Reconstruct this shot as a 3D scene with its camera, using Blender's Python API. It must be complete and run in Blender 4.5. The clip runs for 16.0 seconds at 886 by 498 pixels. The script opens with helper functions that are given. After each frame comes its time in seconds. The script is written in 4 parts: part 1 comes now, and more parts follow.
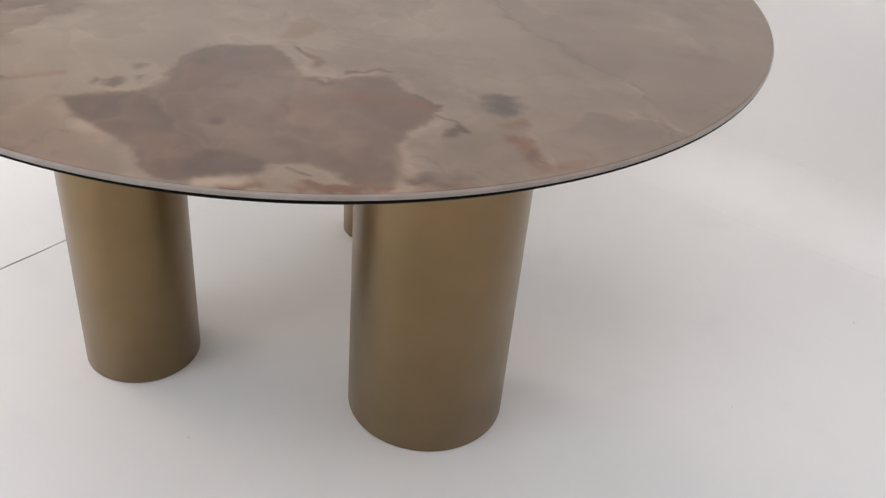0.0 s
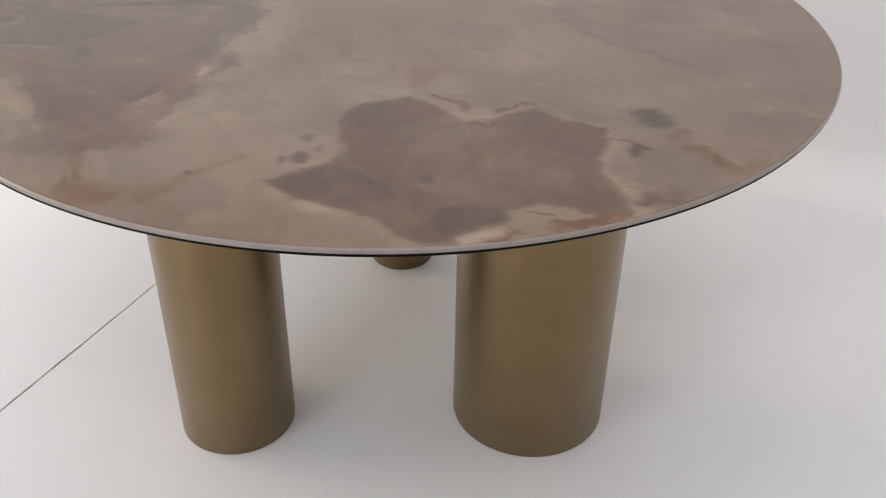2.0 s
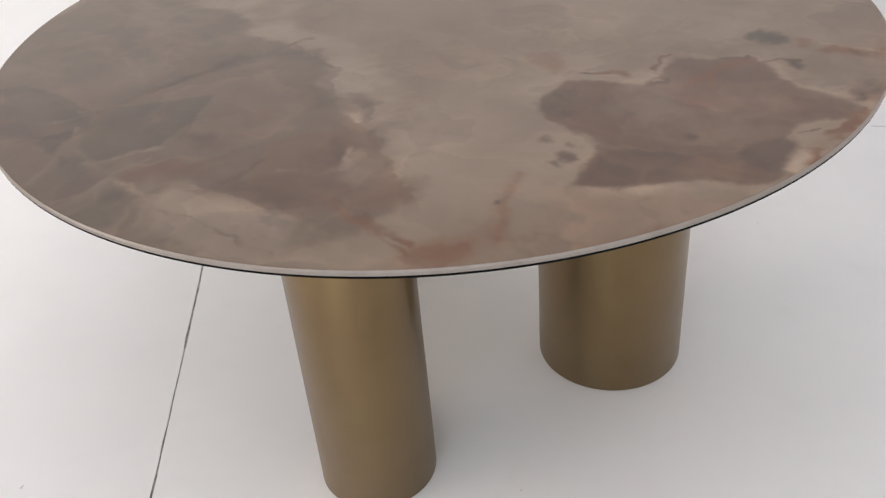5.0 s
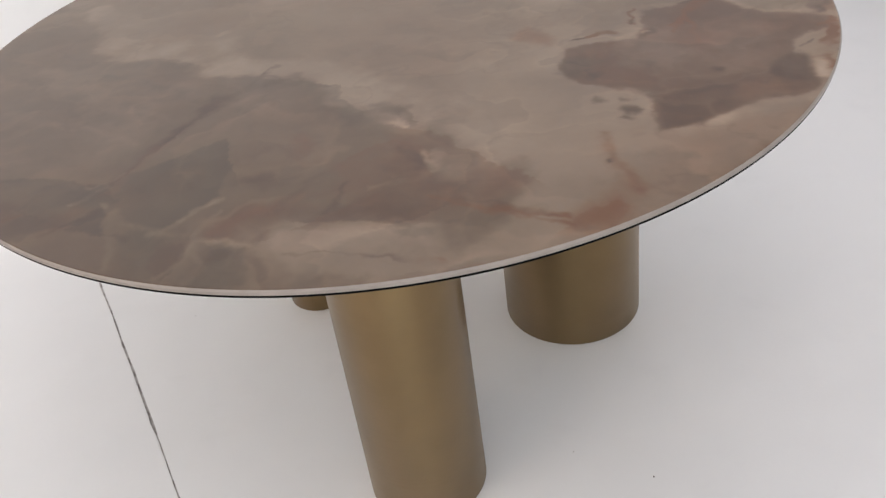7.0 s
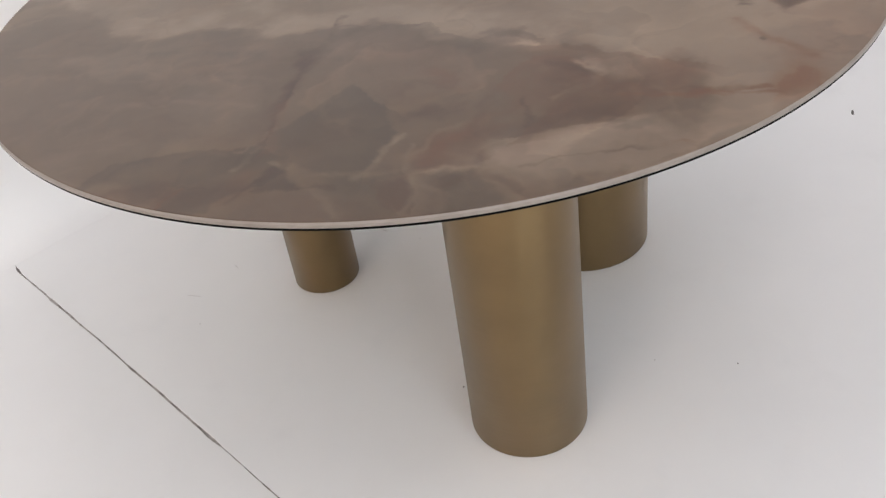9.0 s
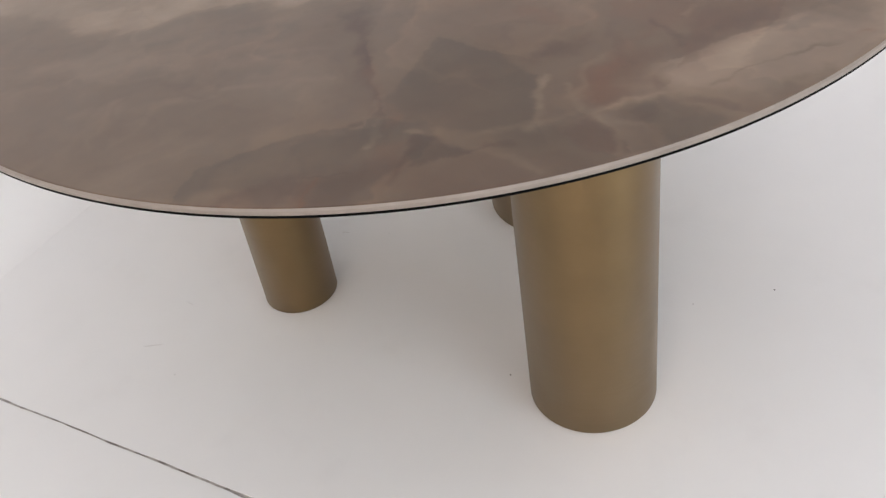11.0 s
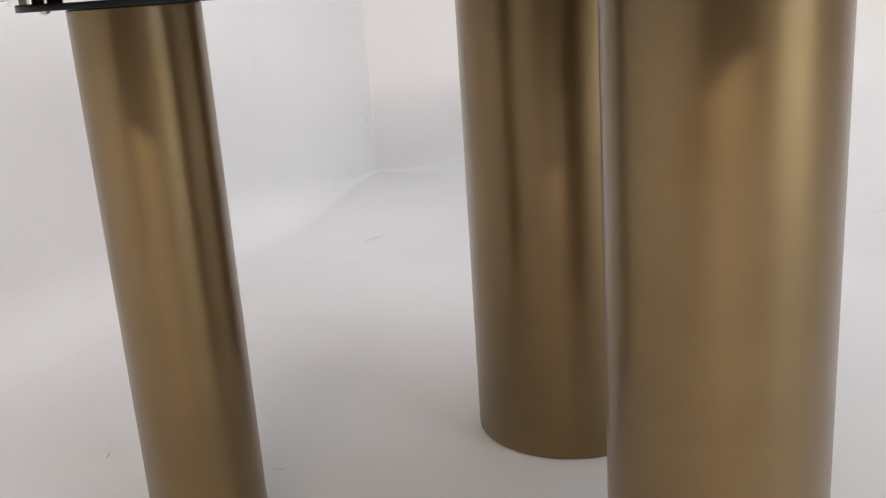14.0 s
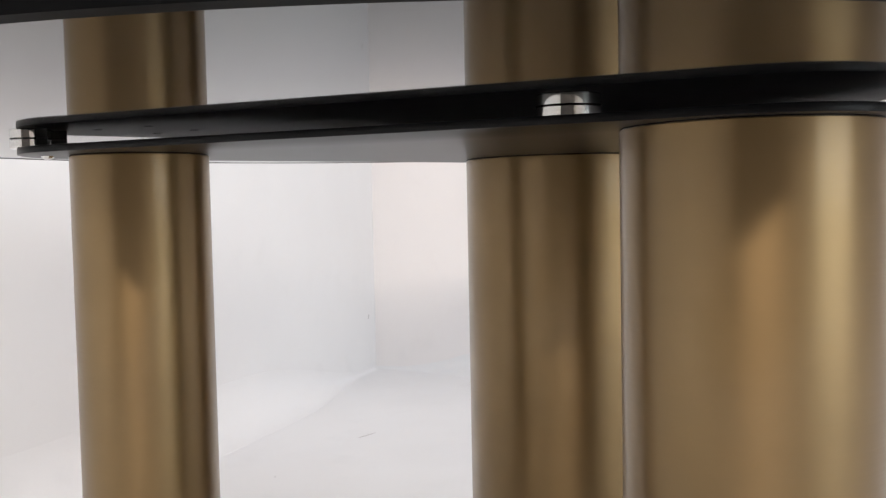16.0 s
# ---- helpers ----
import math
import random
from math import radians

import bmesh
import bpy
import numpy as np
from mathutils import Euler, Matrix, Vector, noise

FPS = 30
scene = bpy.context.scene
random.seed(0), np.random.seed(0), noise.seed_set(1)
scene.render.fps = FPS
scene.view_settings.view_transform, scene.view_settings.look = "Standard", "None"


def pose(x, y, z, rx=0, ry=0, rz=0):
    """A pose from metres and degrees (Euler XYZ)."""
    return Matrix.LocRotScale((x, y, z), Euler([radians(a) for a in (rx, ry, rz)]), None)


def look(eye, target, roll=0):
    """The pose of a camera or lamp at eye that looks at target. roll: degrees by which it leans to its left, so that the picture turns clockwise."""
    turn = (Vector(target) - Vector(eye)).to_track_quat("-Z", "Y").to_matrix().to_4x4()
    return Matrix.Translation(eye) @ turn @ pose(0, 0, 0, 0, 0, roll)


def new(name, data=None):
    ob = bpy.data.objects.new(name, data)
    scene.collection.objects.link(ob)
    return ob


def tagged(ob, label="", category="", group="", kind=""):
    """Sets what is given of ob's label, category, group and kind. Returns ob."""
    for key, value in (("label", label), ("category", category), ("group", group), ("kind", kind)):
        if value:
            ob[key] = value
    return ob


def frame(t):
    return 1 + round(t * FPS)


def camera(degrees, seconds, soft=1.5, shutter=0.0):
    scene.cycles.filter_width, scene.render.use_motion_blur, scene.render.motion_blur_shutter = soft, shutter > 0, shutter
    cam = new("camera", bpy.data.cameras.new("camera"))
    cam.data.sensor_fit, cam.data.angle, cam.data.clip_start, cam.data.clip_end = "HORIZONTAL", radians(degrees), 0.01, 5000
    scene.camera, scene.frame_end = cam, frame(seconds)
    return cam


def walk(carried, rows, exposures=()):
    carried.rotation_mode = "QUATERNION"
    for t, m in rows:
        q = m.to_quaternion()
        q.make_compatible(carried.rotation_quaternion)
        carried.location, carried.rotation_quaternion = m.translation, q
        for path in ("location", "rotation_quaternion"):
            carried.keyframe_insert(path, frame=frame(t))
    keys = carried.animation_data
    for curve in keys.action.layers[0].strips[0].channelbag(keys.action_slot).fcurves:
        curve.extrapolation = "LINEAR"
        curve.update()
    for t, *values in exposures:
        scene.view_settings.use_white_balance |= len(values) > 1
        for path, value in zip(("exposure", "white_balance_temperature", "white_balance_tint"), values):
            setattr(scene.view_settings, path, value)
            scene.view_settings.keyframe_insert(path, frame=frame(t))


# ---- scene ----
cam = camera(50.83, 16.0, soft=1.35)
walk(cam, (
    (0, look((-0.0025, -1.6057, 1.2678), (0.1240, -0.7875, 0.7070), 5.34)),
    (0.5, look((-0.1418, -1.6055, 1.2920), (0.0471, -0.8028, 0.7263), 4.94)),
    (1, look((-0.2721, -1.6034, 1.3065), (-0.0282, -0.8120, 0.7459), 3.83)),
    (1.5, look((-0.3453, -1.5894, 1.3026), (-0.0842, -0.7967, 0.7518), 2.35)),
    (2, look((-0.4545, -1.5311, 1.3121), (-0.1681, -0.7490, 0.7587), 0.99)),
    (2.5, look((-0.5609, -1.4843, 1.3167), (-0.2385, -0.7154, 0.7646), -0.51)),
    (3, look((-0.6788, -1.4400, 1.3307), (-0.3000, -0.6991, 0.7761), -1.97)),
    (3.5, look((-0.8079, -1.3852, 1.3423), (-0.3646, -0.6837, 0.7842), -3.00)),
    (4, look((-0.9299, -1.3109, 1.3493), (-0.4324, -0.6469, 0.7910), -4.26)),
    (4.5, look((-1.0516, -1.2056, 1.3357), (-0.5015, -0.5783, 0.7844), -4.66)),
    (4.7, look((-1.0890, -1.1640, 1.3465), (-0.5253, -0.5554, 0.7880), -4.77)),
    (7, look((-1.4274, -0.6788, 1.3742), (-0.6817, -0.3506, 0.7944), -8.31)),
    (7.5, look((-1.4632, -0.5747, 1.3747), (-0.7023, -0.2979, 0.7878), -8.52)),
    (8, look((-1.5134, -0.4289, 1.3585), (-0.7356, -0.2230, 0.7647), -7.51)),
    (8.5, look((-1.5584, -0.2949, 1.3480), (-0.7738, -0.1458, 0.7462), -7.96)),
    (9, look((-1.5825, -0.1428, 1.3355), (-0.7897, -0.0492, 0.7333), -8.97)),
    (9.2, look((-1.5795, -0.0734, 1.3257), (-0.7817, -0.0065, 0.7265), -9.23)),
    (11.3, look((-1.3595, 0.3210, 1.2042), (-0.5826, 0.1517, 0.5978), -8.72)),
    (11.5, look((-1.3141, 0.3367, 1.1483), (-0.5286, 0.1431, 0.5605), -8.05)),
    (12, look((-1.1978, 0.3943, 1.0541), (-0.4176, 0.1344, 0.4852), -5.88)),
    (12.5, look((-1.1354, 0.4137, 0.9624), (-0.3324, 0.1228, 0.4422), -4.59)),
    (13, look((-1.0816, 0.4030, 0.8435), (-0.2488, 0.0970, 0.3824), -4.49)),
    (13.5, look((-1.0687, 0.4130, 0.7889), (-0.2014, 0.0852, 0.4142), -4.98)),
    (14, look((-1.0480, 0.4560, 0.7157), (-0.1599, 0.0882, 0.4402), -3.96)),
    (14.5, look((-1.0214, 0.4731, 0.6827), (-0.1223, 0.0900, 0.4706), -2.87)),
    (15, look((-1.0050, 0.4643, 0.6556), (-0.0926, 0.0827, 0.5079), -2.49)),
    (15.5, look((-0.9961, 0.4472, 0.6550), (-0.0770, 0.0658, 0.5562), -2.08)),
    (16, look((-0.9894, 0.4398, 0.6546), (-0.0706, 0.0486, 0.6029), -1.17)),
), ((0, 0.11), (1, 0.06), (2, 0.02), (7, 0.04), (9.2, 0.0), (11.5, 0.10), (12, 0.16), (12.5, 0.26), (13, 0.22), (13.5, 0.09), (14, 0.0), (15, 0.11), (16, 0.22)))

# ---------------- world, daylight and the room's axes ----------------
# The room's own axes: U runs along the long white wall, V into the room, from the far corner.
CORNER = Vector((2.464, -0.7355, 0.0))
TURN = math.atan2(0.691, -0.723)
ROOM = Matrix.Translation(CORNER) @ Matrix.Rotation(TURN, 4, "Z")
LENGTH, DEPTH, HEIGHT = 9.0, 5.6, 3.1     # along U, along V, up
WALL = 0.16


def in_room(u, v, z=0.0):
    """A place given along the two walls."""
    return ROOM @ Vector((u, v, z))


world = bpy.data.worlds.new("world")
scene.world = world
world.use_nodes = True
wn = world.node_tree.nodes
sky = wn.new("ShaderNodeTexSky")
sky.sky_type, sky.sun_disc = "NISHITA", False
sky.sun_elevation, sky.sun_rotation = radians(38), radians(200)
wn["Background"].inputs["Strength"].default_value = 0.12
world.node_tree.links.new(sky.outputs[0], wn["Background"].inputs[0])

sun_data = bpy.data.lights.new("sun", "SUN")
sun_data.energy, sun_data.angle, sun_data.color = 0.5, radians(45), (1.0, 0.95, 0.88)
sun = new("sun", sun_data)
sun.matrix_world = look((0, 0, 9), (3, 8, 0))


def window_light(name, u, v, z, width, height, facing, power, colour):
    data = bpy.data.lights.new(name, "AREA")
    data.shape, data.size, data.size_y = "RECTANGLE", width, height
    data.energy, data.color = power, colour
    ob = new(name, data)
    ob.matrix_world = look(in_room(u, v, z), in_room(u + facing[0], v + facing[1], z))
    return ob


window_light("daylight_long_window", 4.05, DEPTH + 0.02, 1.50, 2.6, 2.2, (0, -1), 76, (0.87, 0.945, 1.0))
window_light("daylight_strip_window", LENGTH + 0.02, 2.9, 2.60, 4.0, 0.16, (-1, 0), 172, (1.0, 0.865, 0.755))
# overhead fill lamp, added to brighten floor and tabletop; no such source is known
roof_fill = window_light("unseen_roof_fill", 2.5, 2.1, HEIGHT + 0.10, 4.6, 3.4, (0, 0), 40.5, (1.0, 0.943, 0.895))
roof_fill.matrix_world = ROOM @ pose(2.5, 2.1, HEIGHT + 0.10)

# ---------------- material helpers ----------------


class Sock:
    """A node socket with arithmetic."""

    def __init__(self, tree, out):
        self.tree, self.out = tree, out

    def op(self, kind, *others, clamp=False):
        node = self.tree.nodes.new("ShaderNodeMath")
        node.operation, node.use_clamp = kind, clamp
        for n, v in enumerate((self, *others)):
            if isinstance(v, Sock):
                self.tree.links.new(v.out, node.inputs[n])
            else:
                node.inputs[n].default_value = v
        return Sock(self.tree, node.outputs[0])

    def __add__(self, o): return self.op("ADD", o)
    def __sub__(self, o): return self.op("SUBTRACT", o)
    def __mul__(self, o): return self.op("MULTIPLY", o)
    def __truediv__(self, o): return self.op("DIVIDE", o)

    def ramp(self, low, high):
        """0 at low, 1 at high, smooth between."""
        node = self.tree.nodes.new("ShaderNodeMapRange")
        node.interpolation_type = "SMOOTHSTEP"
        self.tree.links.new(self.out, node.inputs["Value"])
        a, b, c, d = (low, high, 0.0, 1.0) if low < high else (high, low, 1.0, 0.0)
        for key, value in (("From Min", a), ("From Max", b), ("To Min", c), ("To Max", d)):
            node.inputs[key].default_value = value
        return Sock(self.tree, node.outputs["Result"])


class Mat:
    """A principled material that is put together step by step."""

    def __init__(self, name, **values):
        self.m = bpy.data.materials.new(name)
        self.m.use_nodes = True
        self.t = self.m.node_tree
        self.b = self.t.nodes["Principled BSDF"]
        for key, value in values.items():
            self.b.inputs[key.replace("_", " ")].default_value = (*value, 1) if isinstance(value, tuple) else value
        self.coord = self.t.nodes.new("ShaderNodeTexCoord")

    def place(self, scale=(1, 1, 1), shift=(0, 0, 0)):
        node = self.t.nodes.new("ShaderNodeMapping")
        node.inputs["Scale"].default_value, node.inputs["Location"].default_value = scale, shift
        self.t.links.new(self.coord.outputs["Object"], node.inputs[0])
        return node.outputs[0]

    def noise(self, scale, detail=4, rough=0.55, distort=0.0, at=None, colour=False):
        node = self.t.nodes.new("ShaderNodeTexNoise")
        for key, value in (("Scale", scale), ("Detail", detail), ("Roughness", rough), ("Distortion", distort)):
            node.inputs[key].default_value = value
        self.t.links.new(at if at is not None else self.coord.outputs["Object"], node.inputs["Vector"])
        return node.outputs["Color"] if colour else Sock(self.t, node.outputs["Fac"])

    def mix(self, fac, a, b, blend="MIX"):
        node = self.t.nodes.new("ShaderNodeMix")
        node.data_type, node.blend_type = "RGBA", blend
        for value, key in ((fac, 0), (a, 6), (b, 7)):
            if isinstance(value, Sock):
                self.t.links.new(value.out, node.inputs[key])
            elif isinstance(value, bpy.types.NodeSocket):
                self.t.links.new(value, node.inputs[key])
            else:
                node.inputs[key].default_value = (*value, 1) if isinstance(value, tuple) else value
        return node.outputs[2]

    def put(self, key, value):
        self.t.links.new(value.out if isinstance(value, Sock) else value, self.b.inputs[key])
        return self

    def bump(self, height, strength, distance):
        node = self.t.nodes.new("ShaderNodeBump")
        node.inputs["Strength"].default_value, node.inputs["Distance"].default_value = strength, distance
        self.t.links.new(height.out, node.inputs["Height"])
        self.t.links.new(node.outputs[0], self.b.inputs["Normal"])
        return self


def painted(name, colour, other, rough, relief=0.0006):
    """Matt white paint with faint clouds, roller grain and a few scuffs."""
    k = Mat(name, Roughness=rough)
    c = k.mix(k.noise(1.1, 4).ramp(0.35, 0.68), colour, other)
    c = k.mix(k.noise(7, 5).ramp(0.55, 0.8) * 0.35, c, tuple(v * 0.93 for v in other))
    k.put("Base Color", c)
    k.put("Roughness", k.noise(4, 4).ramp(0.3, 0.7) * 0.14 + (rough - 0.07))
    return k.bump(k.noise(160, 3) + k.noise(22, 3) * 1.5, 0.25, relief).m


FLOOR = painted("white_floor_paint", (0.79, 0.783, 0.778), (0.748, 0.742, 0.738), 0.6)
COVE_PAINT = painted("white_cove_paint", (0.792, 0.785, 0.78), (0.762, 0.755, 0.75), 0.7)
WALL_PAINT = painted("white_wall_paint", (0.792, 0.785, 0.78), (0.762, 0.755, 0.75), 0.7)
WARM_PAINT = painted("warm_white_wall_paint", (0.815, 0.785, 0.77), (0.785, 0.755, 0.742), 0.6)
# assumed dark tone of the unseen back wall, darkens the legs' reflections
UNSEEN_WALL_DARK = painted("dark_unseen_wall", (0.15, 0.132, 0.12), (0.13, 0.115, 0.105), 0.6)
# for the added floor out of view, grey to dim what the legs reflect
DARK_FLOOR = painted("dark_unseen_floor", (0.19, 0.18, 0.17), (0.14, 0.133, 0.126), 0.7)
CEILING_PAINT = painted("ceiling_paint", (0.84, 0.84, 0.84), (0.82, 0.82, 0.82), 0.7)
k = Mat("joint_dirt", Roughness=0.9)
k.put("Base Color", k.mix(k.noise(30, 4).ramp(0.4, 0.62), (0.20, 0.18, 0.165), (0.46, 0.43, 0.41)))
JOINT = k.m
SPECK = Mat("dark_speck", Base_Color=(0.09, 0.08, 0.075), Roughness=0.8).m
SCUFF = Mat("grey_scuff", Base_Color=(0.56, 0.54, 0.53), Roughness=0.7).m
FAINT = Mat("faint_scratch", Base_Color=(0.65, 0.63, 0.62), Roughness=0.7).m
FRAME = Mat("window_frame_paint", Base_Color=(0.10, 0.10, 0.11), Roughness=0.4).m
BLACK = Mat("black_powder_coat", Base_Color=(0.004, 0.004, 0.0045), Roughness=0.33, Specular_IOR_Level=0.18).m
k = Mat("black_back_glass", Base_Color=(0.006, 0.0065, 0.007), Roughness=0.03, Specular_IOR_Level=0.45)
GLASS_BLACK = k.m
RIM_BLACK = Mat("matt_black_edge", Base_Color=(0.003, 0.003, 0.0032), Roughness=0.6, Specular_IOR_Level=0.05).m
CHROME = Mat("polished_steel", Base_Color=(0.80, 0.79, 0.77), Metallic=1.0, Roughness=0.08).m

k = Mat("ceramic_edge", Roughness=0.35)
k.put("Base Color", k.mix(k.noise(30, 4).ramp(0.35, 0.7), (0.268, 0.232, 0.204), (0.234, 0.20, 0.174)))
CERAMIC_EDGE = k.m

k = Mat("brushed_bronze", Metallic=1.0, Anisotropic=0.66, Anisotropic_Rotation=0.25, Coat_Weight=0.38, Coat_Roughness=0.17, Coat_IOR=1.42)
turned = k.t.nodes.new("ShaderNodeTangent")
turned.direction_type, turned.axis = "RADIAL", "Z"
k.put("Tangent", turned.outputs[0])
grain = k.noise(1.0, 4, at=k.place((5, 5, 700)))
k.put("Base Color", k.mix(k.noise(5, 4).ramp(0.3, 0.7), (0.253, 0.171, 0.081), (0.222, 0.150, 0.071)))
k.put("Roughness", grain * 0.08 + k.noise(9, 3) * 0.06 + 0.34)
BRONZE = k.bump(grain, 0.06, 0.0003).m


# ---------------- onyx-look ceramic ----------------
TOP, RADIUS, UNDER, PLATE_LOW = 0.75, 0.7508, 0.7308, 0.7128


def cloud(x, y, scale, octaves=5, seed=0, rough=0.55):
    """Soft fractal noise between 0 and 1 over arrays of places."""
    table = np.random.RandomState(seed).rand(256, 256)
    total, weight, size = np.zeros_like(x), 0.0, 1.0
    for n in range(octaves):
        u, v = x * scale + 17.3 * n + 90, y * scale + 7.1 * n + 90
        i, j = np.floor(u).astype(int), np.floor(v).astype(int)
        a, b = u - i, v - j
        a, b = a * a * (3 - 2 * a), b * b * (3 - 2 * b)
        i, j, k, m = i % 256, j % 256, (i + 1) % 256, (j + 1) % 256
        total += size * ((table[i, j] * (1 - a) + table[k, j] * a) * (1 - b) + (table[i, m] * (1 - a) + table[k, m] * a) * b)
        weight += size
        size *= rough
        scale *= 2.03
    return total / weight


def stone_pattern(x, y):
    """The printed stone: clouds, zones and veins laid over one another, all edges broken up by noise."""
    def pushed(*amounts):
        px, py = x.copy(), y.copy()
        for n, (scale, much) in enumerate(amounts):
            px += much * 2 * (cloud(x, y, scale, 4, 11 + 2 * n) - 0.5)
            py += much * 2 * (cloud(x, y, scale, 4, 12 + 2 * n) - 0.5)
        return px, py

    KEEN = pushed((14, 0.010), (60, 0.007))
    FINE = pushed((10, 0.020), (45, 0.010))
    SOFT = pushed((6, 0.045), (24, 0.022))
    LOOSE = pushed((3.5, 0.11), (14, 0.04))
    STONE, PALE, CREAM, WHITE = (0.292, 0.255, 0.220), (0.392, 0.368, 0.340), (0.46, 0.422, 0.380), (0.60, 0.56, 0.52)
    WARM, COOL, FLOW, TAUPE = (0.295, 0.225, 0.175), (0.262, 0.230, 0.206), (0.186, 0.150, 0.114), (0.130, 0.108, 0.083)
    WEDGE, BROWN, UMBER, RUSSET = (0.118, 0.098, 0.075), (0.202, 0.131, 0.088), (0.124, 0.078, 0.050), (0.185, 0.132, 0.105)
    ROSE, RUST = (0.224, 0.139, 0.092), (0.252, 0.134, 0.060)
    colour = np.empty((len(x), 3))
    colour[:] = STONE
    break_up = cloud(x, y, 22, 5, 31)
    breadth = cloud(x, y, 7, 4, 33)

    def lay(mask, tint):
        colour[:] += mask[:, None] * (np.array(tint) - colour)

    def step(d, soft):
        k = np.clip(0.5 - d / (2 * soft), 0, 1)
        return k * k * (3 - 2 * k)

    def nearest(p, a, b):
        dx, dy = b[0] - a[0], b[1] - a[1]
        k = np.clip(((p[0] - a[0]) * dx + (p[1] - a[1]) * dy) / max(dx * dx + dy * dy, 1e-9), 0, 1)
        return np.hypot(p[0] - a[0] - k * dx, p[1] - a[1] - k * dy)

    def zone(p, ring, soft, tint, much):
        """A patch inside a ring of corners, soft at its border."""
        inside = np.zeros(len(x), bool)
        d = np.full(len(x), 9.0)
        for a, b in zip(ring, ring[1:] + ring[:1]):
            d = np.minimum(d, nearest(p, a, b))
            if a[1] != b[1]:
                inside ^= ((p[1] < a[1]) != (p[1] < b[1])) & (p[0] < a[0] + (p[1] - a[1]) * (b[0] - a[0]) / (b[1] - a[1]))
        mask = step(np.where(inside, -d, d), soft)
        lay(mask * much * (0.82 + 0.36 * break_up), tint)
        return mask

    def vein(p, line, wide, tint, much):
        """A streak of changing width along a line."""
        d = np.full(len(x), 9.0)
        for a, b in zip(line, line[1:]):
            d = np.minimum(d, nearest(p, a, b))
        k = np.clip(1 - d / (wide * (0.45 + 1.1 * breadth)), 0, 1)
        lay(np.minimum(1.0, k * k * (3 - 2 * k) * much * np.clip(3.2 * break_up - 0.65, 0.1, 1.8)), tint)

    def fold(p, line, wide, tint, much):
        """A shade that is crisp along a line and fades out to its left."""
        d, side = np.full(len(x), 9.0), np.zeros(len(x))
        for a, b in zip(line, line[1:]):
            e = nearest(p, a, b)
            near = e < d
            d = np.minimum(d, e)
            side[near] = ((b[0] - a[0]) * (p[1] - a[1]) - (b[1] - a[1]) * (p[0] - a[0]))[near]
        k = np.clip(1 - d / (wide * (0.6 + 0.8 * breadth)), 0, 1)
        lay(np.where(side > 0, k * np.clip(0.35 + d / 0.006, 0, 1), 0) * much * (0.7 + 0.6 * break_up), tint)

    # ground clouds, drawn out along one way
    lay(np.clip(cloud(x, y, 3.0, 4, 41) * 2.4 - 0.75, 0, 1) * 0.75, PALE)
    drawn = cloud(x * 3.4 + y * 0.7, y * 0.9, 3.2, 4, 42)
    lay(np.clip(drawn * 3 - 1.25, 0, 1) * 0.26, FLOW)
    lay(np.clip(cloud(x, y, 6.5, 5, 43) * 3 - 1.6, 0, 1) * 0.35, WARM)
    lay(np.clip(cloud(SOFT[0], SOFT[1], 4.5, 2, 81) * 3 - 1.45, 0, 1) * 0.50, (0.390, 0.360, 0.325))
    lay(np.clip(cloud(SOFT[0], SOFT[1], 5.5, 2, 82) * 3 - 1.55, 0, 1) * 0.45, (0.245, 0.212, 0.168))
    # warm drift along the rim below the blotch
    zone(LOOSE, ((-0.449, -0.527), (-0.332, -0.553), (-0.295, -0.595), (-0.252, -0.638), (-0.216, -0.693), (-0.266, -0.715), (-0.367, -0.670), (-0.466, -0.613)), 0.06, WARM, 0.5)
    # cooler far side, beyond the long crease
    zone(FINE, ((0.256, -0.082), (0.274, -0.147), (0.286, -0.206), (0.312, -0.269), (0.343, -0.303), (0.363, -0.349), (0.400, -0.404), (0.426, -0.452), (0.434, -0.512), (0.436, -0.560), (0.430, -0.613), (0.554, -0.517), (0.668, -0.360), (0.734, -0.195), (0.684, -0.060), (0.382, 0.076)), 0.008, COOL, 0.5)
    vein(FINE, ((0.280, -0.194), (0.312, -0.269), (0.343, -0.303), (0.363, -0.349)), 0.022, FLOW, 0.4)
    vein(FINE, ((0.256, -0.082), (0.274, -0.147), (0.286, -0.206), (0.312, -0.269), (0.343, -0.303), (0.363, -0.349), (0.400, -0.404), (0.426, -0.452), (0.434, -0.512), (0.436, -0.560), (0.430, -0.613)), 0.007, UMBER, 0.262)
    vein(FINE, ((0.254, -0.061), (0.260, -0.087), (0.265, -0.115)), 0.0108, CREAM, 0.4)
    vein(FINE, ((0.414, -0.422), (0.426, -0.478), (0.436, -0.532), (0.446, -0.584)), 0.0068, CREAM, 0.25)
    vein(SOFT, ((0.505, -0.213), (0.527, -0.260), (0.602, -0.275)), 0.0405, PALE, 0.405)
    vein(SOFT, ((0.535, -0.163), (0.559, -0.212), (0.590, -0.217)), 0.0243, PALE, 0.45)
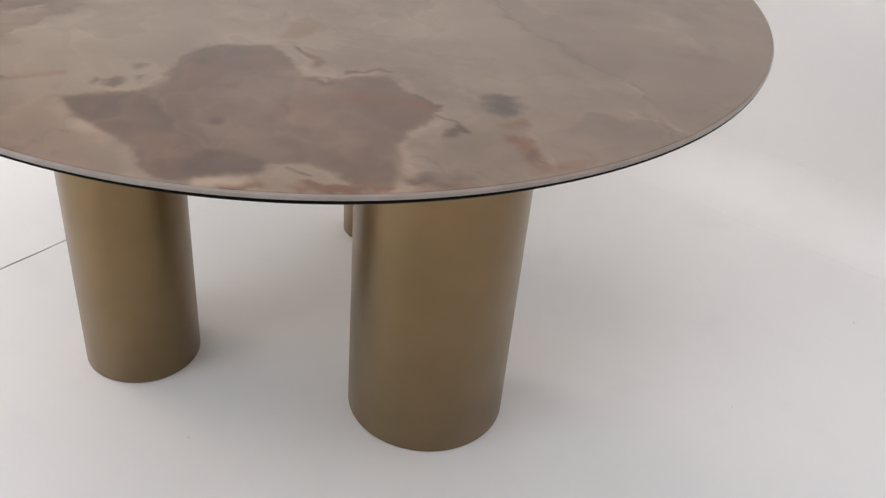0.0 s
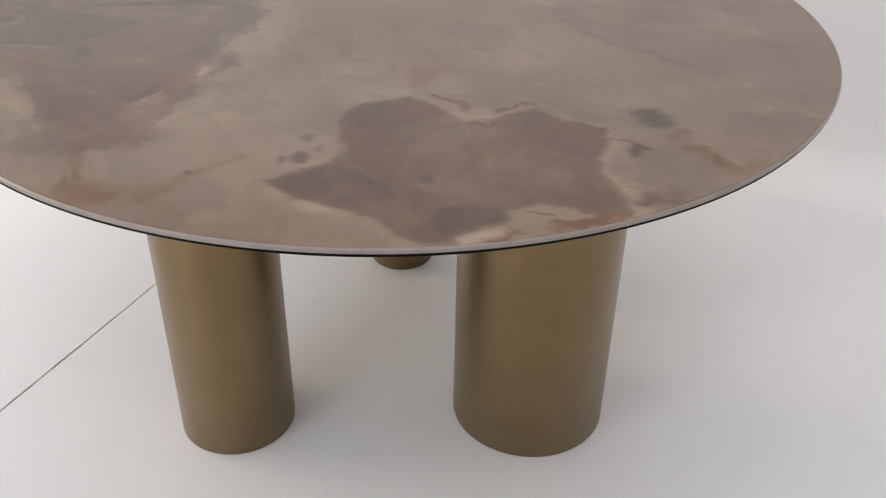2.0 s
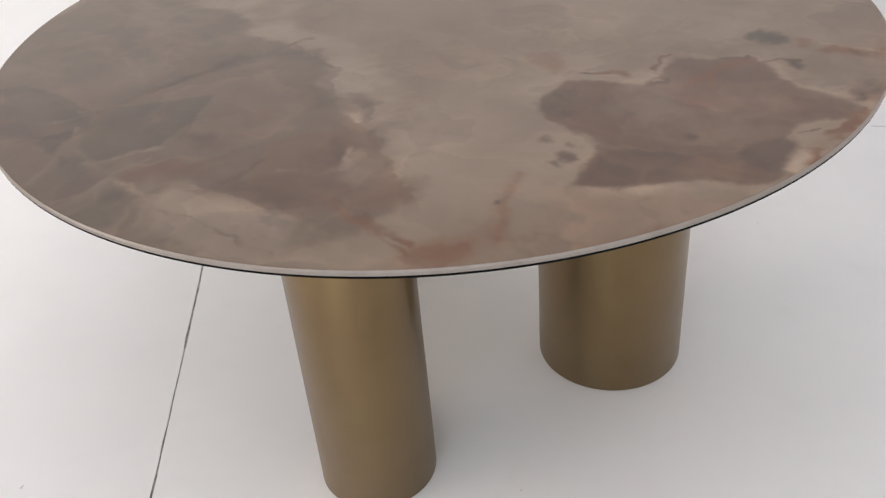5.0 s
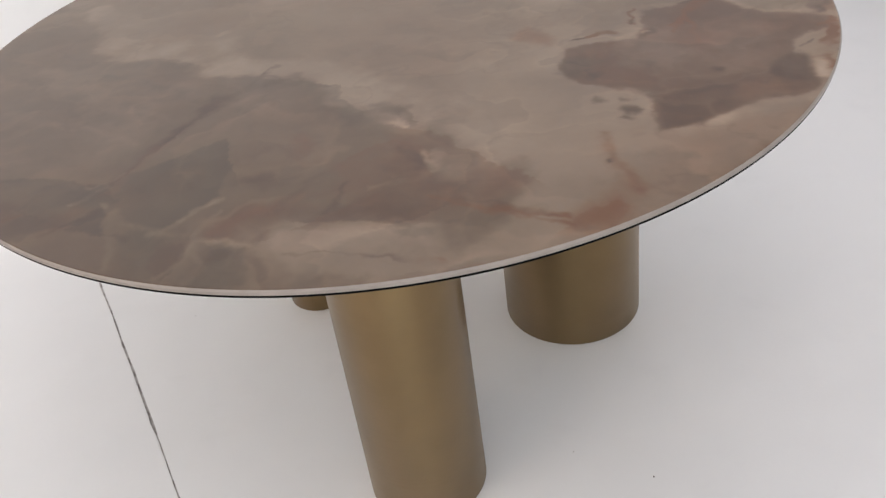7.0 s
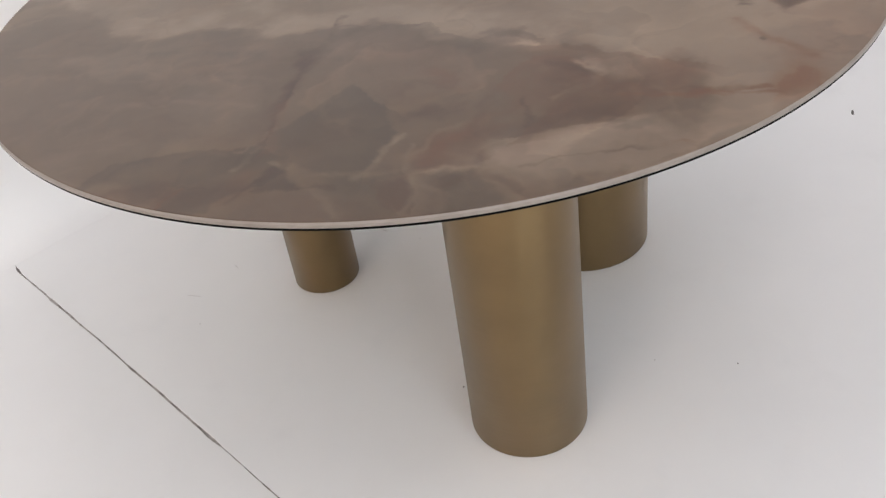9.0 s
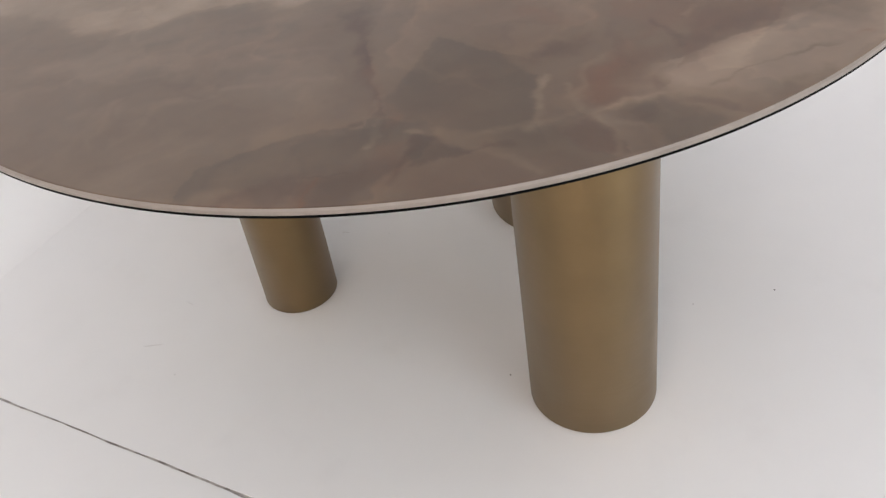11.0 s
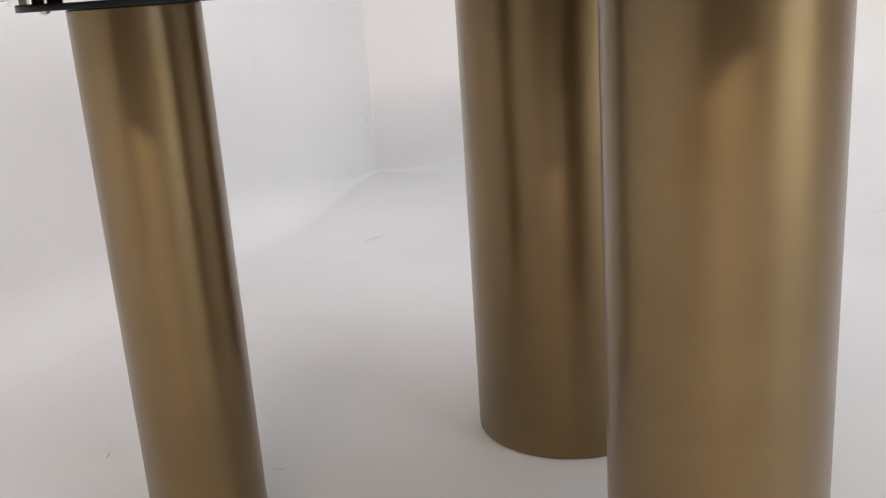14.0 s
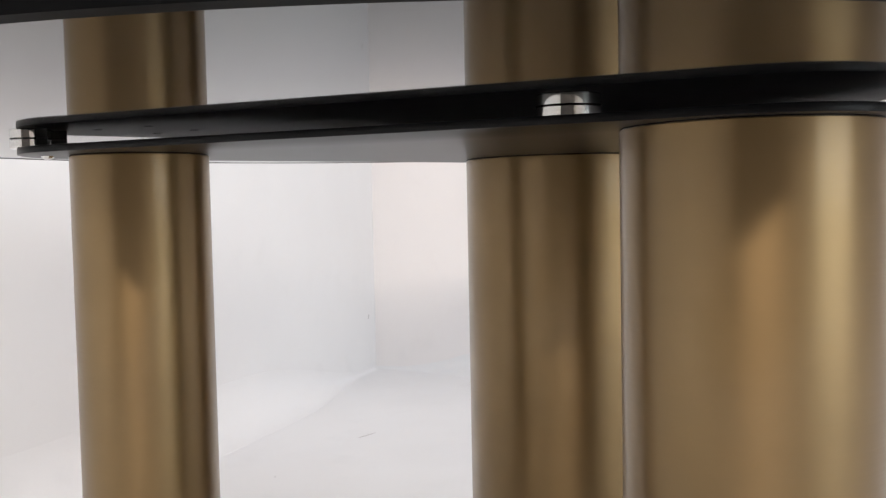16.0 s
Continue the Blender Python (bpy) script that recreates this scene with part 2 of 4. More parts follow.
    # grey-brown flow over the other half
    zone(SOFT, ((0.024, 0.694), (-0.045, 0.592), (-0.168, 0.466), (-0.159, 0.398), (-0.173, 0.307), (-0.209, 0.220), (-0.226, 0.169), (-0.217, 0.134), (-0.229, 0.032), (-0.234, -0.015), (-0.263, -0.033), (-0.270, -0.036), (-0.299, -0.065), (-0.318, -0.113), (-0.365, -0.148), (-0.387, -0.197), (-0.307, -0.179), (-0.366, -0.224), (-0.402, -0.281), (-0.418, -0.351), (-0.451, -0.391), (-0.551, -0.378), (-0.713, -0.283), (-0.770, -0.122), (-0.793, 0.070), (-0.736, 0.268), (-0.528, 0.588), (-0.248, 0.712), (0.034, 0.763)), 0.016, FLOW, 0.72)
    zone(LOOSE, ((-0.221, 0.596), (-0.207, 0.424), (-0.279, 0.238), (-0.367, 0.177), (-0.474, 0.192), (-0.543, 0.240), (-0.537, 0.323), (-0.553, 0.389), (-0.552, 0.452), (-0.432, 0.562)), 0.06, TAUPE, 0.16)
    vein(LOOSE, ((-0.266, 0.628), (-0.288, 0.473), (-0.356, 0.303), (-0.368, 0.221)), 0.022, STONE, 0.4)
    vein(LOOSE, ((-0.408, 0.520), (-0.438, 0.371), (-0.463, 0.247)), 0.02, STONE, 0.3)
    vein(LOOSE, ((-0.232, 0.491), (-0.276, 0.357), (-0.292, 0.235)), 0.02, TAUPE, 0.45)
    zone(SOFT, ((-0.274, 0.134), (-0.254, 0.062), (-0.266, -0.012), (-0.323, -0.063), (-0.410, -0.090), (-0.464, -0.079), (-0.450, -0.025), (-0.428, 0.049), (-0.377, 0.103)), 0.04, STONE, 0.35)
    # pale clouds along its border
    vein(SOFT, ((-0.187, 0.254), (-0.195, 0.150), (-0.178, 0.080), (-0.208, -0.021), (-0.235, -0.088), (-0.294, -0.156), (-0.334, -0.251), (-0.371, -0.318)), 0.0675, PALE, 0.675)
    vein(FINE, ((-0.208, 0.201), (-0.201, 0.139), (-0.193, 0.082), (-0.206, 0.002)), 0.0243, CREAM, 0.25)
    vein(FINE, ((-0.281, -0.050), (-0.250, -0.049), (-0.222, -0.055)), 0.027, CREAM, 0.225)
    vein(SOFT, ((-0.355, -0.283), (-0.400, -0.321), (-0.433, -0.334)), 0.0405, PALE, 0.45)
    vein(SOFT, ((-0.192, 0.064), (-0.214, -0.008), (-0.274, -0.060), (-0.283, -0.096)), 0.0405, PALE, 0.63)
    vein(FINE, ((-0.161, 0.469), (-0.177, 0.432), (-0.162, 0.404)), 0.0243, CREAM, 0.275)
    vein(SOFT, ((-0.106, 0.478), (-0.125, 0.407), (-0.165, 0.321)), 0.0405, PALE, 0.54)
    vein(SOFT, ((0.053, 0.705), (-0.013, 0.588), (-0.076, 0.473), (-0.131, 0.354)), 0.0473, PALE, 0.405)
    vein(SOFT, ((-0.101, 0.322), (-0.180, 0.194), (-0.190, 0.071), (-0.214, -0.020)), 0.0675, PALE, 0.45)
    vein(SOFT, ((-0.357, -0.250), (-0.379, -0.296), (-0.404, -0.342)), 0.0405, PALE, 0.585)
    vein(SOFT, ((-0.449, -0.285), (-0.374, -0.303), (-0.324, -0.285), (-0.276, -0.241)), 0.0675, PALE, 0.54)
    vein(SOFT, ((-0.320, -0.232), (-0.235, -0.263), (-0.143, -0.240)), 0.0675, PALE, 0.36)
    # dark crease through the flow
    vein(FINE, ((-0.182, 0.129), (-0.249, 0.142), (-0.310, 0.169), (-0.379, 0.174), (-0.439, 0.181), (-0.495, 0.186), (-0.534, 0.189), (-0.561, 0.206), (-0.561, 0.236)), 0.008, UMBER, 0.562)
    vein(FINE, ((-0.229, 0.168), (-0.221, 0.134), (-0.229, 0.067), (-0.238, -0.009)), 0.007, UMBER, 0.375)
    vein(FINE, ((-0.306, 0.165), (-0.368, 0.172), (-0.407, 0.174)), 0.026, UMBER, 0.562)
    vein(SOFT, ((-0.315, 0.191), (-0.310, 0.157), (-0.264, 0.134)), 0.03, TAUPE, 0.5)
    vein(FINE, ((-0.307, 0.171), (-0.367, 0.176), (-0.403, 0.178)), 0.018, UMBER, 0.338)
    vein(KEEN, ((-0.570, 0.234), (-0.570, 0.202), (-0.551, 0.186), (-0.525, 0.176)), 0.0081, PALE, 0.495)
    vein(KEEN, ((-0.567, 0.186), (-0.590, 0.200), (-0.614, 0.215)), 0.0081, PALE, 0.495)
    vein(FINE, ((-0.445, 0.176), (-0.497, 0.178), (-0.520, 0.183)), 0.012, RUST, 0.33)
    # dark wedge, lobe and facet with their pale seams
    zone(KEEN, ((-0.527, 0.173), (-0.516, 0.154), (-0.472, 0.125), (-0.434, 0.103), (-0.424, 0.083), (-0.442, 0.063), (-0.484, 0.036), (-0.517, 0.027), (-0.566, 0.018), (-0.600, 0.030), (-0.632, 0.041), (-0.650, 0.056), (-0.651, 0.079), (-0.643, 0.102), (-0.625, 0.133), (-0.599, 0.156), (-0.574, 0.172), (-0.546, 0.174)), 0.006, WEDGE, 0.42)
    zone(SOFT, ((-0.541, 0.150), (-0.498, 0.121), (-0.464, 0.084), (-0.502, 0.050), (-0.562, 0.040), (-0.611, 0.064), (-0.612, 0.106)), 0.03, FLOW, 0.35)
    zone(SOFT, ((-0.558, 0.158), (-0.603, 0.112), (-0.636, 0.066), (-0.641, 0.098), (-0.620, 0.133)), 0.02, UMBER, 0.3)
    zone(KEEN, ((-0.610, 0.385), (-0.587, 0.378), (-0.572, 0.362), (-0.565, 0.336), (-0.566, 0.303), (-0.571, 0.269), (-0.555, 0.250), (-0.567, 0.234), (-0.573, 0.210), (-0.567, 0.196), (-0.609, 0.213), (-0.626, 0.234), (-0.643, 0.265), (-0.636, 0.292), (-0.630, 0.313), (-0.631, 0.345), (-0.629, 0.367)), 0.007, TAUPE, 0.3)
    vein(KEEN, ((-0.593, 0.380), (-0.572, 0.362), (-0.565, 0.336), (-0.566, 0.303), (-0.571, 0.269), (-0.555, 0.250), (-0.567, 0.234), (-0.573, 0.210)), 0.0045, UMBER, 0.3)
    zone(SOFT, ((-0.582, 0.339), (-0.583, 0.299), (-0.584, 0.258), (-0.594, 0.226), (-0.619, 0.246), (-0.624, 0.287), (-0.614, 0.330)), 0.025, FLOW, 0.4)
    zone(FINE, ((-0.633, 0.395), (-0.629, 0.367), (-0.630, 0.336), (-0.634, 0.305), (-0.655, 0.302), (-0.677, 0.315), (-0.668, 0.356)), 0.01, UMBER, 0.45)
    zone(FINE, ((-0.649, 0.266), (-0.656, 0.242), (-0.640, 0.221), (-0.676, 0.228), (-0.702, 0.247), (-0.701, 0.278), (-0.690, 0.293), (-0.664, 0.274)), 0.012, UMBER, 0.4)
    zone(FINE, ((-0.639, 0.296), (-0.649, 0.272), (-0.672, 0.288), (-0.685, 0.302), (-0.678, 0.309)), 0.01, ROSE, 0.6)
    vein(KEEN, ((-0.648, 0.271), (-0.666, 0.287), (-0.684, 0.302)), 0.005, RUST, 0.55)
    vein(KEEN, ((-0.629, 0.320), (-0.636, 0.292), (-0.646, 0.265), (-0.653, 0.241)), 0.004, UMBER, 0.3)
    vein(KEEN, ((-0.674, 0.307), (-0.656, 0.295), (-0.640, 0.290)), 0.0095, PALE, 0.158)
    zone(KEEN, ((-0.617, 0.162), (-0.638, 0.150), (-0.667, 0.130), (-0.670, 0.151), (-0.674, 0.172), (-0.673, 0.182), (-0.651, 0.183)), 0.005, WEDGE, 0.8)
    vein(KEEN, ((-0.673, 0.180), (-0.671, 0.161), (-0.668, 0.133), (-0.667, 0.106), (-0.672, 0.081)), 0.006, UMBER, 0.488)
    vein(KEEN, ((-0.620, 0.166), (-0.650, 0.180), (-0.670, 0.197), (-0.692, 0.205)), 0.009, UMBER, 0.488)
    zone(FINE, ((-0.614, 0.204), (-0.622, 0.179), (-0.654, 0.186), (-0.672, 0.201), (-0.668, 0.219), (-0.636, 0.217)), 0.012, ROSE, 0.35)
    vein(KEEN, ((-0.604, 0.172), (-0.609, 0.167), (-0.615, 0.161)), 0.0081, WHITE, 0.28)
    vein(FINE, ((-0.535, 0.177), (-0.561, 0.177), (-0.579, 0.187)), 0.012, ROSE, 0.7)
    vein(FINE, ((-0.441, 0.184), (-0.511, 0.187), (-0.544, 0.190)), 0.008, RUST, 0.33)
    # facets at the rim and the long pale seam
    zone(FINE, ((-0.669, 0.140), (-0.674, 0.107), (-0.712, 0.085), (-0.749, 0.080), (-0.727, 0.183), (-0.698, 0.198), (-0.676, 0.170)), 0.01, RUSSET, 0.35)
    zone(KEEN, ((-0.675, 0.031), (-0.665, -0.004), (-0.704, -0.008), (-0.740, 0.000), (-0.722, 0.023), (-0.694, 0.032)), 0.005, RUSSET, 0.65)
    zone(FINE, ((-0.692, 0.072), (-0.696, 0.047), (-0.729, 0.027), (-0.758, 0.024), (-0.751, 0.067)), 0.01, UMBER, 0.3)
    zone(KEEN, ((-0.658, -0.038), (-0.660, -0.080), (-0.696, -0.095), (-0.729, -0.115), (-0.741, -0.098), (-0.753, -0.041), (-0.746, -0.047), (-0.712, -0.052)), 0.006, TAUPE, 0.55)
    zone(KEEN, ((-0.665, 0.038), (-0.659, 0.002), (-0.704, -0.015), (-0.742, -0.029), (-0.744, 0.002), (-0.695, 0.029)), 0.007, UMBER, 0.35)
    zone(FINE, ((-0.702, 0.039), (-0.662, 0.034), (-0.665, -0.059), (-0.716, -0.110), (-0.748, -0.107), (-0.765, -0.060)), 0.02, TAUPE, 0.25)
    zone(FINE, ((-0.626, 0.327), (-0.633, 0.281), (-0.647, 0.193), (-0.668, 0.164), (-0.686, 0.218), (-0.671, 0.288)), 0.018, UMBER, 0.3)
    vein(KEEN, ((-0.580, 0.017), (-0.616, 0.036), (-0.651, 0.051), (-0.656, 0.028), (-0.658, -0.012), (-0.660, -0.059)), 0.0068, CREAM, 0.156)
    vein(KEEN, ((-0.654, -0.037), (-0.659, -0.064), (-0.659, -0.082)), 0.0081, CREAM, 0.156)
    vein(KEEN, ((-0.659, -0.082), (-0.697, -0.103), (-0.731, -0.134)), 0.0135, CREAM, 0.117)
    vein(KEEN, ((-0.597, -0.005), (-0.631, 0.000), (-0.665, -0.006), (-0.705, -0.011), (-0.740, 0.000)), 0.0081, PALE, 0.18)
    vein(KEEN, ((-0.668, 0.122), (-0.696, 0.091), (-0.736, 0.075)), 0.0095, PALE, 0.144)
    vein(KEEN, ((-0.616, 0.158), (-0.640, 0.140), (-0.647, 0.102), (-0.651, 0.060)), 0.0068, PALE, 0.144)
    vein(KEEN, ((-0.666, -0.002), (-0.706, -0.044), (-0.744, -0.046)), 0.0081, PALE, 0.144)
    vein(SOFT, ((-0.656, -0.060), (-0.700, -0.111), (-0.731, -0.138)), 0.0162, PALE, 0.18)
    vein(KEEN, ((-0.660, 0.059), (-0.660, -0.013), (-0.657, -0.062)), 0.0095, PALE, 0.18)
    zone(FINE, ((-0.635, -0.093), (-0.598, -0.165), (-0.579, -0.310), (-0.620, -0.324), (-0.653, -0.185), (-0.656, -0.110)), 0.012, PALE, 0.35)
    zone(FINE, ((-0.648, 0.093), (-0.658, 0.032), (-0.683, 0.030), (-0.693, 0.060), (-0.682, 0.084)), 0.012, TAUPE, 0.35)
    zone(FINE, ((-0.602, -0.007), (-0.552, -0.058), (-0.654, -0.059), (-0.653, -0.008), (-0.631, -0.002)), 0.015, ROSE, 0.4)
    zone(FINE, ((-0.599, -0.036), (-0.599, -0.087), (-0.601, -0.119), (-0.639, -0.091), (-0.653, -0.078), (-0.650, -0.037)), 0.014, ROSE, 0.35)
    zone(FINE, ((-0.623, 0.367), (-0.634, 0.301), (-0.674, 0.304), (-0.677, 0.336), (-0.628, 0.415)), 0.012, UMBER, 0.4)
    # brown and rose folds
    zone(SOFT, ((-0.391, -0.187), (-0.418, -0.226), (-0.451, -0.253), (-0.432, -0.315), (-0.421, -0.361), (-0.469, -0.377), (-0.528, -0.366), (-0.524, -0.301), (-0.503, -0.247), (-0.507, -0.218), (-0.538, -0.177), (-0.541, -0.144), (-0.552, -0.106), (-0.496, -0.117), (-0.464, -0.162)), 0.02, ROSE, 0.45)
    zone(FINE, ((-0.593, -0.146), (-0.572, -0.157), (-0.540, -0.187), (-0.514, -0.227), (-0.509, -0.251), (-0.522, -0.287), (-0.543, -0.296), (-0.577, -0.280), (-0.583, -0.238), (-0.584, -0.197), (-0.592, -0.165)), 0.014, BROWN, 0.5)
    zone(FINE, ((-0.590, -0.147), (-0.572, -0.158), (-0.550, -0.191), (-0.541, -0.238), (-0.545, -0.284), (-0.575, -0.276), (-0.580, -0.239), (-0.582, -0.193)), 0.012, UMBER, 0.25)
    zone(FINE, ((-0.619, -0.027), (-0.603, -0.082), (-0.585, -0.128), (-0.570, -0.147), (-0.562, -0.106), (-0.572, -0.063), (-0.574, -0.026)), 0.014, BROWN, 0.55)
    zone(FINE, ((-0.505, -0.013), (-0.501, -0.043), (-0.525, -0.063), (-0.540, -0.044), (-0.534, -0.014)), 0.012, UMBER, 0.4)
    zone(FINE, ((-0.302, -0.099), (-0.289, -0.133), (-0.305, -0.160), (-0.322, -0.151), (-0.319, -0.115)), 0.007, UMBER, 0.55)
    zone(SOFT, ((-0.394, -0.197), (-0.434, -0.225), (-0.479, -0.230), (-0.513, -0.198), (-0.489, -0.181)), 0.016, UMBER, 0.4)
    zone(SOFT, ((-0.477, -0.245), (-0.465, -0.290), (-0.460, -0.315), (-0.489, -0.325), (-0.511, -0.284), (-0.504, -0.252)), 0.014, UMBER, 0.45)
    vein(FINE, ((-0.523, -0.003), (-0.523, -0.030), (-0.514, -0.057)), 0.014, UMBER, 0.262)
    vein(FINE, ((-0.401, -0.030), (-0.468, -0.082), (-0.475, -0.142), (-0.447, -0.183)), 0.02, ROSE, 0.3)
    vein(FINE, ((-0.454, -0.252), (-0.485, -0.235), (-0.501, -0.215), (-0.523, -0.188)), 0.0081, CREAM, 0.22)
    vein(FINE, ((-0.413, -0.233), (-0.437, -0.249), (-0.446, -0.268)), 0.0135, CREAM, 0.16)
    vein(KEEN, ((-0.346, -0.144), (-0.347, -0.158), (-0.347, -0.172)), 0.0095, WHITE, 0.28)
    vein(FINE, ((-0.407, -0.234), (-0.424, -0.243), (-0.439, -0.249)), 0.0121, PALE, 0.35)
    vein(KEEN, ((-0.349, -0.144), (-0.343, -0.154), (-0.334, -0.159)), 0.0095, WHITE, 0.28)
    vein(FINE, ((-0.302, -0.097), (-0.294, -0.126), (-0.289, -0.154)), 0.012, UMBER, 0.375)
    vein(FINE, ((-0.489, -0.210), (-0.464, -0.233), (-0.451, -0.256)), 0.0095, CREAM, 0.16)
    zone(SOFT, ((-0.609, -0.114), (-0.599, -0.155), (-0.597, -0.219), (-0.591, -0.278), (-0.613, -0.323), (-0.616, -0.384), (-0.655, -0.367), (-0.678, -0.312), (-0.705, -0.242), (-0.715, -0.166), (-0.691, -0.116), (-0.639, -0.091)), 0.022, PALE, 0.55)
    vein(FINE, ((-0.609, -0.139), (-0.604, -0.173), (-0.599, -0.228), (-0.593, -0.273)), 0.0162, CREAM, 0.16)
    vein(FINE, ((-0.664, -0.139), (-0.659, -0.183), (-0.658, -0.243), (-0.655, -0.291), (-0.651, -0.342)), 0.005, UMBER, 0.21)
    vein(SOFT, ((-0.713, -0.199), (-0.703, -0.233), (-0.696, -0.259)), 0.018, FLOW, 0.5)
    vein(FINE, ((-0.660, -0.237), (-0.649, -0.301), (-0.640, -0.370)), 0.008, UMBER, 0.188)
    vein(FINE, ((-0.647, -0.310), (-0.646, -0.330)), 0.008, RUST, 0.55)
    # rust flame and streaks
    zone(FINE, ((-0.512, -0.475), (-0.493, -0.506), (-0.512, -0.521), (-0.529, -0.532), (-0.563, -0.493), (-0.560, -0.460)), 0.028, RUST, 0.66)
    zone(FINE, ((-0.554, -0.457), (-0.527, -0.459), (-0.510, -0.476), (-0.490, -0.508), (-0.522, -0.514), (-0.547, -0.492)), 0.024, RUST, 0.45)
    zone(SOFT, ((-0.389, -0.472), (-0.405, -0.488), (-0.465, -0.502), (-0.499, -0.511), (-0.512, -0.475), (-0.458, -0.470)), 0.03, RUST, 0.22)
    vein(KEEN, ((-0.524, -0.301), (-0.530, -0.337), (-0.533, -0.374), (-0.549, -0.416), (-0.552, -0.465)), 0.006, RUST, 0.495)
    vein(FINE, ((-0.536, -0.360), (-0.535, -0.395), (-0.539, -0.450)), 0.012, RUST, 0.55)
    vein(FINE, ((-0.509, -0.280), (-0.525, -0.345), (-0.541, -0.435)), 0.006, UMBER, 0.225)
    vein(SOFT, ((-0.447, -0.488), (-0.409, -0.473), (-0.364, -0.463)), 0.026, RUST, 0.198)
    vein(SOFT, ((-0.363, -0.468), (-0.411, -0.480), (-0.454, -0.504)), 0.016, RUST, 0.385)
    vein(KEEN, ((-0.400, -0.477), (-0.405, -0.480)), 0.006, UMBER, 0.6)
    vein(FINE, ((-0.670, -0.335), (-0.652, -0.359), (-0.642, -0.384)), 0.012, RUST, 0.385)
    vein(SOFT, ((-0.427, -0.608), (-0.386, -0.655), (-0.345, -0.673)), 0.02, RUST, 0.22)
    # crisp folds of the flow
    fold(KEEN, ((-0.489, 0.031), (-0.453, 0.057), (-0.416, 0.085), (-0.426, 0.101), (-0.474, 0.129), (-0.519, 0.166), (-0.548, 0.187)), 0.075, WEDGE, 0.6)
    fold(KEEN, ((-0.647, 0.047), (-0.630, 0.044), (-0.596, 0.031), (-0.569, 0.017), (-0.523, 0.029), (-0.489, 0.031), (-0.453, 0.057)), 0.05, WEDGE, 0.5)
    fold(KEEN, ((-0.574, 0.198), (-0.570, 0.213), (-0.554, 0.246), (-0.560, 0.293), (-0.565, 0.342), (-0.570, 0.385), (-0.603, 0.406)), 0.055, TAUPE, 0.6)
    fold(KEEN, ((-0.315, -0.085), (-0.277, -0.036), (-0.231, -0.018), (-0.237, 0.017), (-0.220, 0.078), (-0.225, 0.127), (-0.226, 0.172)), 0.06, TAUPE, 0.42)
    fold(KEEN, ((-0.177, 0.318), (-0.175, 0.360), (-0.185, 0.398), (-0.192, 0.444)), 0.07, TAUPE, 0.32)
    fold(KEEN, ((-0.186, 0.447), (-0.179, 0.401), (-0.166, 0.364), (-0.168, 0.322), (-0.184, 0.267)), 0.05, PALE, 0.4)
    fold(KEEN, ((-0.219, 0.194), (-0.211, 0.138), (-0.210, 0.081), (-0.227, 0.020), (-0.224, -0.020), (-0.264, -0.039), (-0.303, -0.083)), 0.055, PALE, 0.4)
    vein(FINE, ((-0.221, 0.077), (-0.239, 0.116), (-0.277, 0.141), (-0.321, 0.163), (-0.375, 0.179), (-0.420, 0.185), (-0.463, 0.190), (-0.544, 0.189)), 0.02, UMBER, 0.4)
    fold(FINE, ((-0.248, 0.063), (-0.297, 0.134), (-0.396, 0.171), (-0.479, 0.183), (-0.534, 0.188)), 0.05, STONE, 0.3)
    zone(KEEN, ((-0.671, 0.178), (-0.638, 0.176), (-0.618, 0.156), (-0.665, 0.131)), 0.008, UMBER, 0.38)
    zone(FINE, ((-0.695, 0.296), (-0.649, 0.279), (-0.635, 0.222), (-0.646, 0.185), (-0.683, 0.183), (-0.707, 0.211), (-0.713, 0.259)), 0.02, UMBER, 0.22)
    vein(KEEN, ((-0.644, 0.099), (-0.649, 0.062), (-0.654, 0.010), (-0.657, -0.039), (-0.655, -0.081)), 0.0081, CREAM, 0.28)
    vein(KEEN, ((-0.657, 0.058), (-0.638, 0.041), (-0.596, 0.031), (-0.571, 0.008)), 0.0095, PALE, 0.4)
    vein(FINE, ((-0.665, 0.006), (-0.633, -0.002), (-0.612, -0.010), (-0.564, -0.040), (-0.550, -0.112)), 0.0108, PALE, 0.15)
    fold(KEEN, ((-0.651, -0.080), (-0.623, -0.091), (-0.606, -0.120), (-0.597, -0.147), (-0.592, -0.195)), 0.03, PALE, 0.24)
    fold(KEEN, ((-0.726, 0.013), (-0.686, 0.033), (-0.666, 0.030), (-0.661, -0.002)), 0.05, TAUPE, 0.4)
    fold(KEEN, ((-0.663, -0.002), (-0.692, -0.010), (-0.725, -0.014)), 0.03, PALE, 0.25)
    fold(KEEN, ((-0.723, -0.050), (-0.698, -0.051), (-0.682, -0.088), (-0.720, -0.130)), 0.04, UMBER, 0.3)
    vein(FINE, ((-0.525, 0.008), (-0.509, -0.030), (-0.515, -0.073)), 0.02, UMBER, 0.5)
    vein(FINE, ((-0.637, -0.023), (-0.603, -0.047), (-0.572, -0.078), (-0.550, -0.107)), 0.022, ROSE, 0.5)
    vein(FINE, ((-0.576, -0.089), (-0.536, -0.104), (-0.503, -0.116)), 0.014, UMBER, 0.3)
    fold(KEEN, ((-0.596, -0.138), (-0.592, -0.161), (-0.589, -0.207), (-0.580, -0.262), (-0.560, -0.282)), 0.05, UMBER, 0.6)
    fold(KEEN, ((-0.513, -0.313), (-0.491, -0.289), (-0.486, -0.239), (-0.526, -0.196), (-0.565, -0.155), (-0.594, -0.137)), 0.06, BROWN, 0.55)
    fold(FINE, ((-0.588, -0.272), (-0.600, -0.209), (-0.608, -0.140), (-0.635, -0.104)), 0.03, PALE, 0.5)
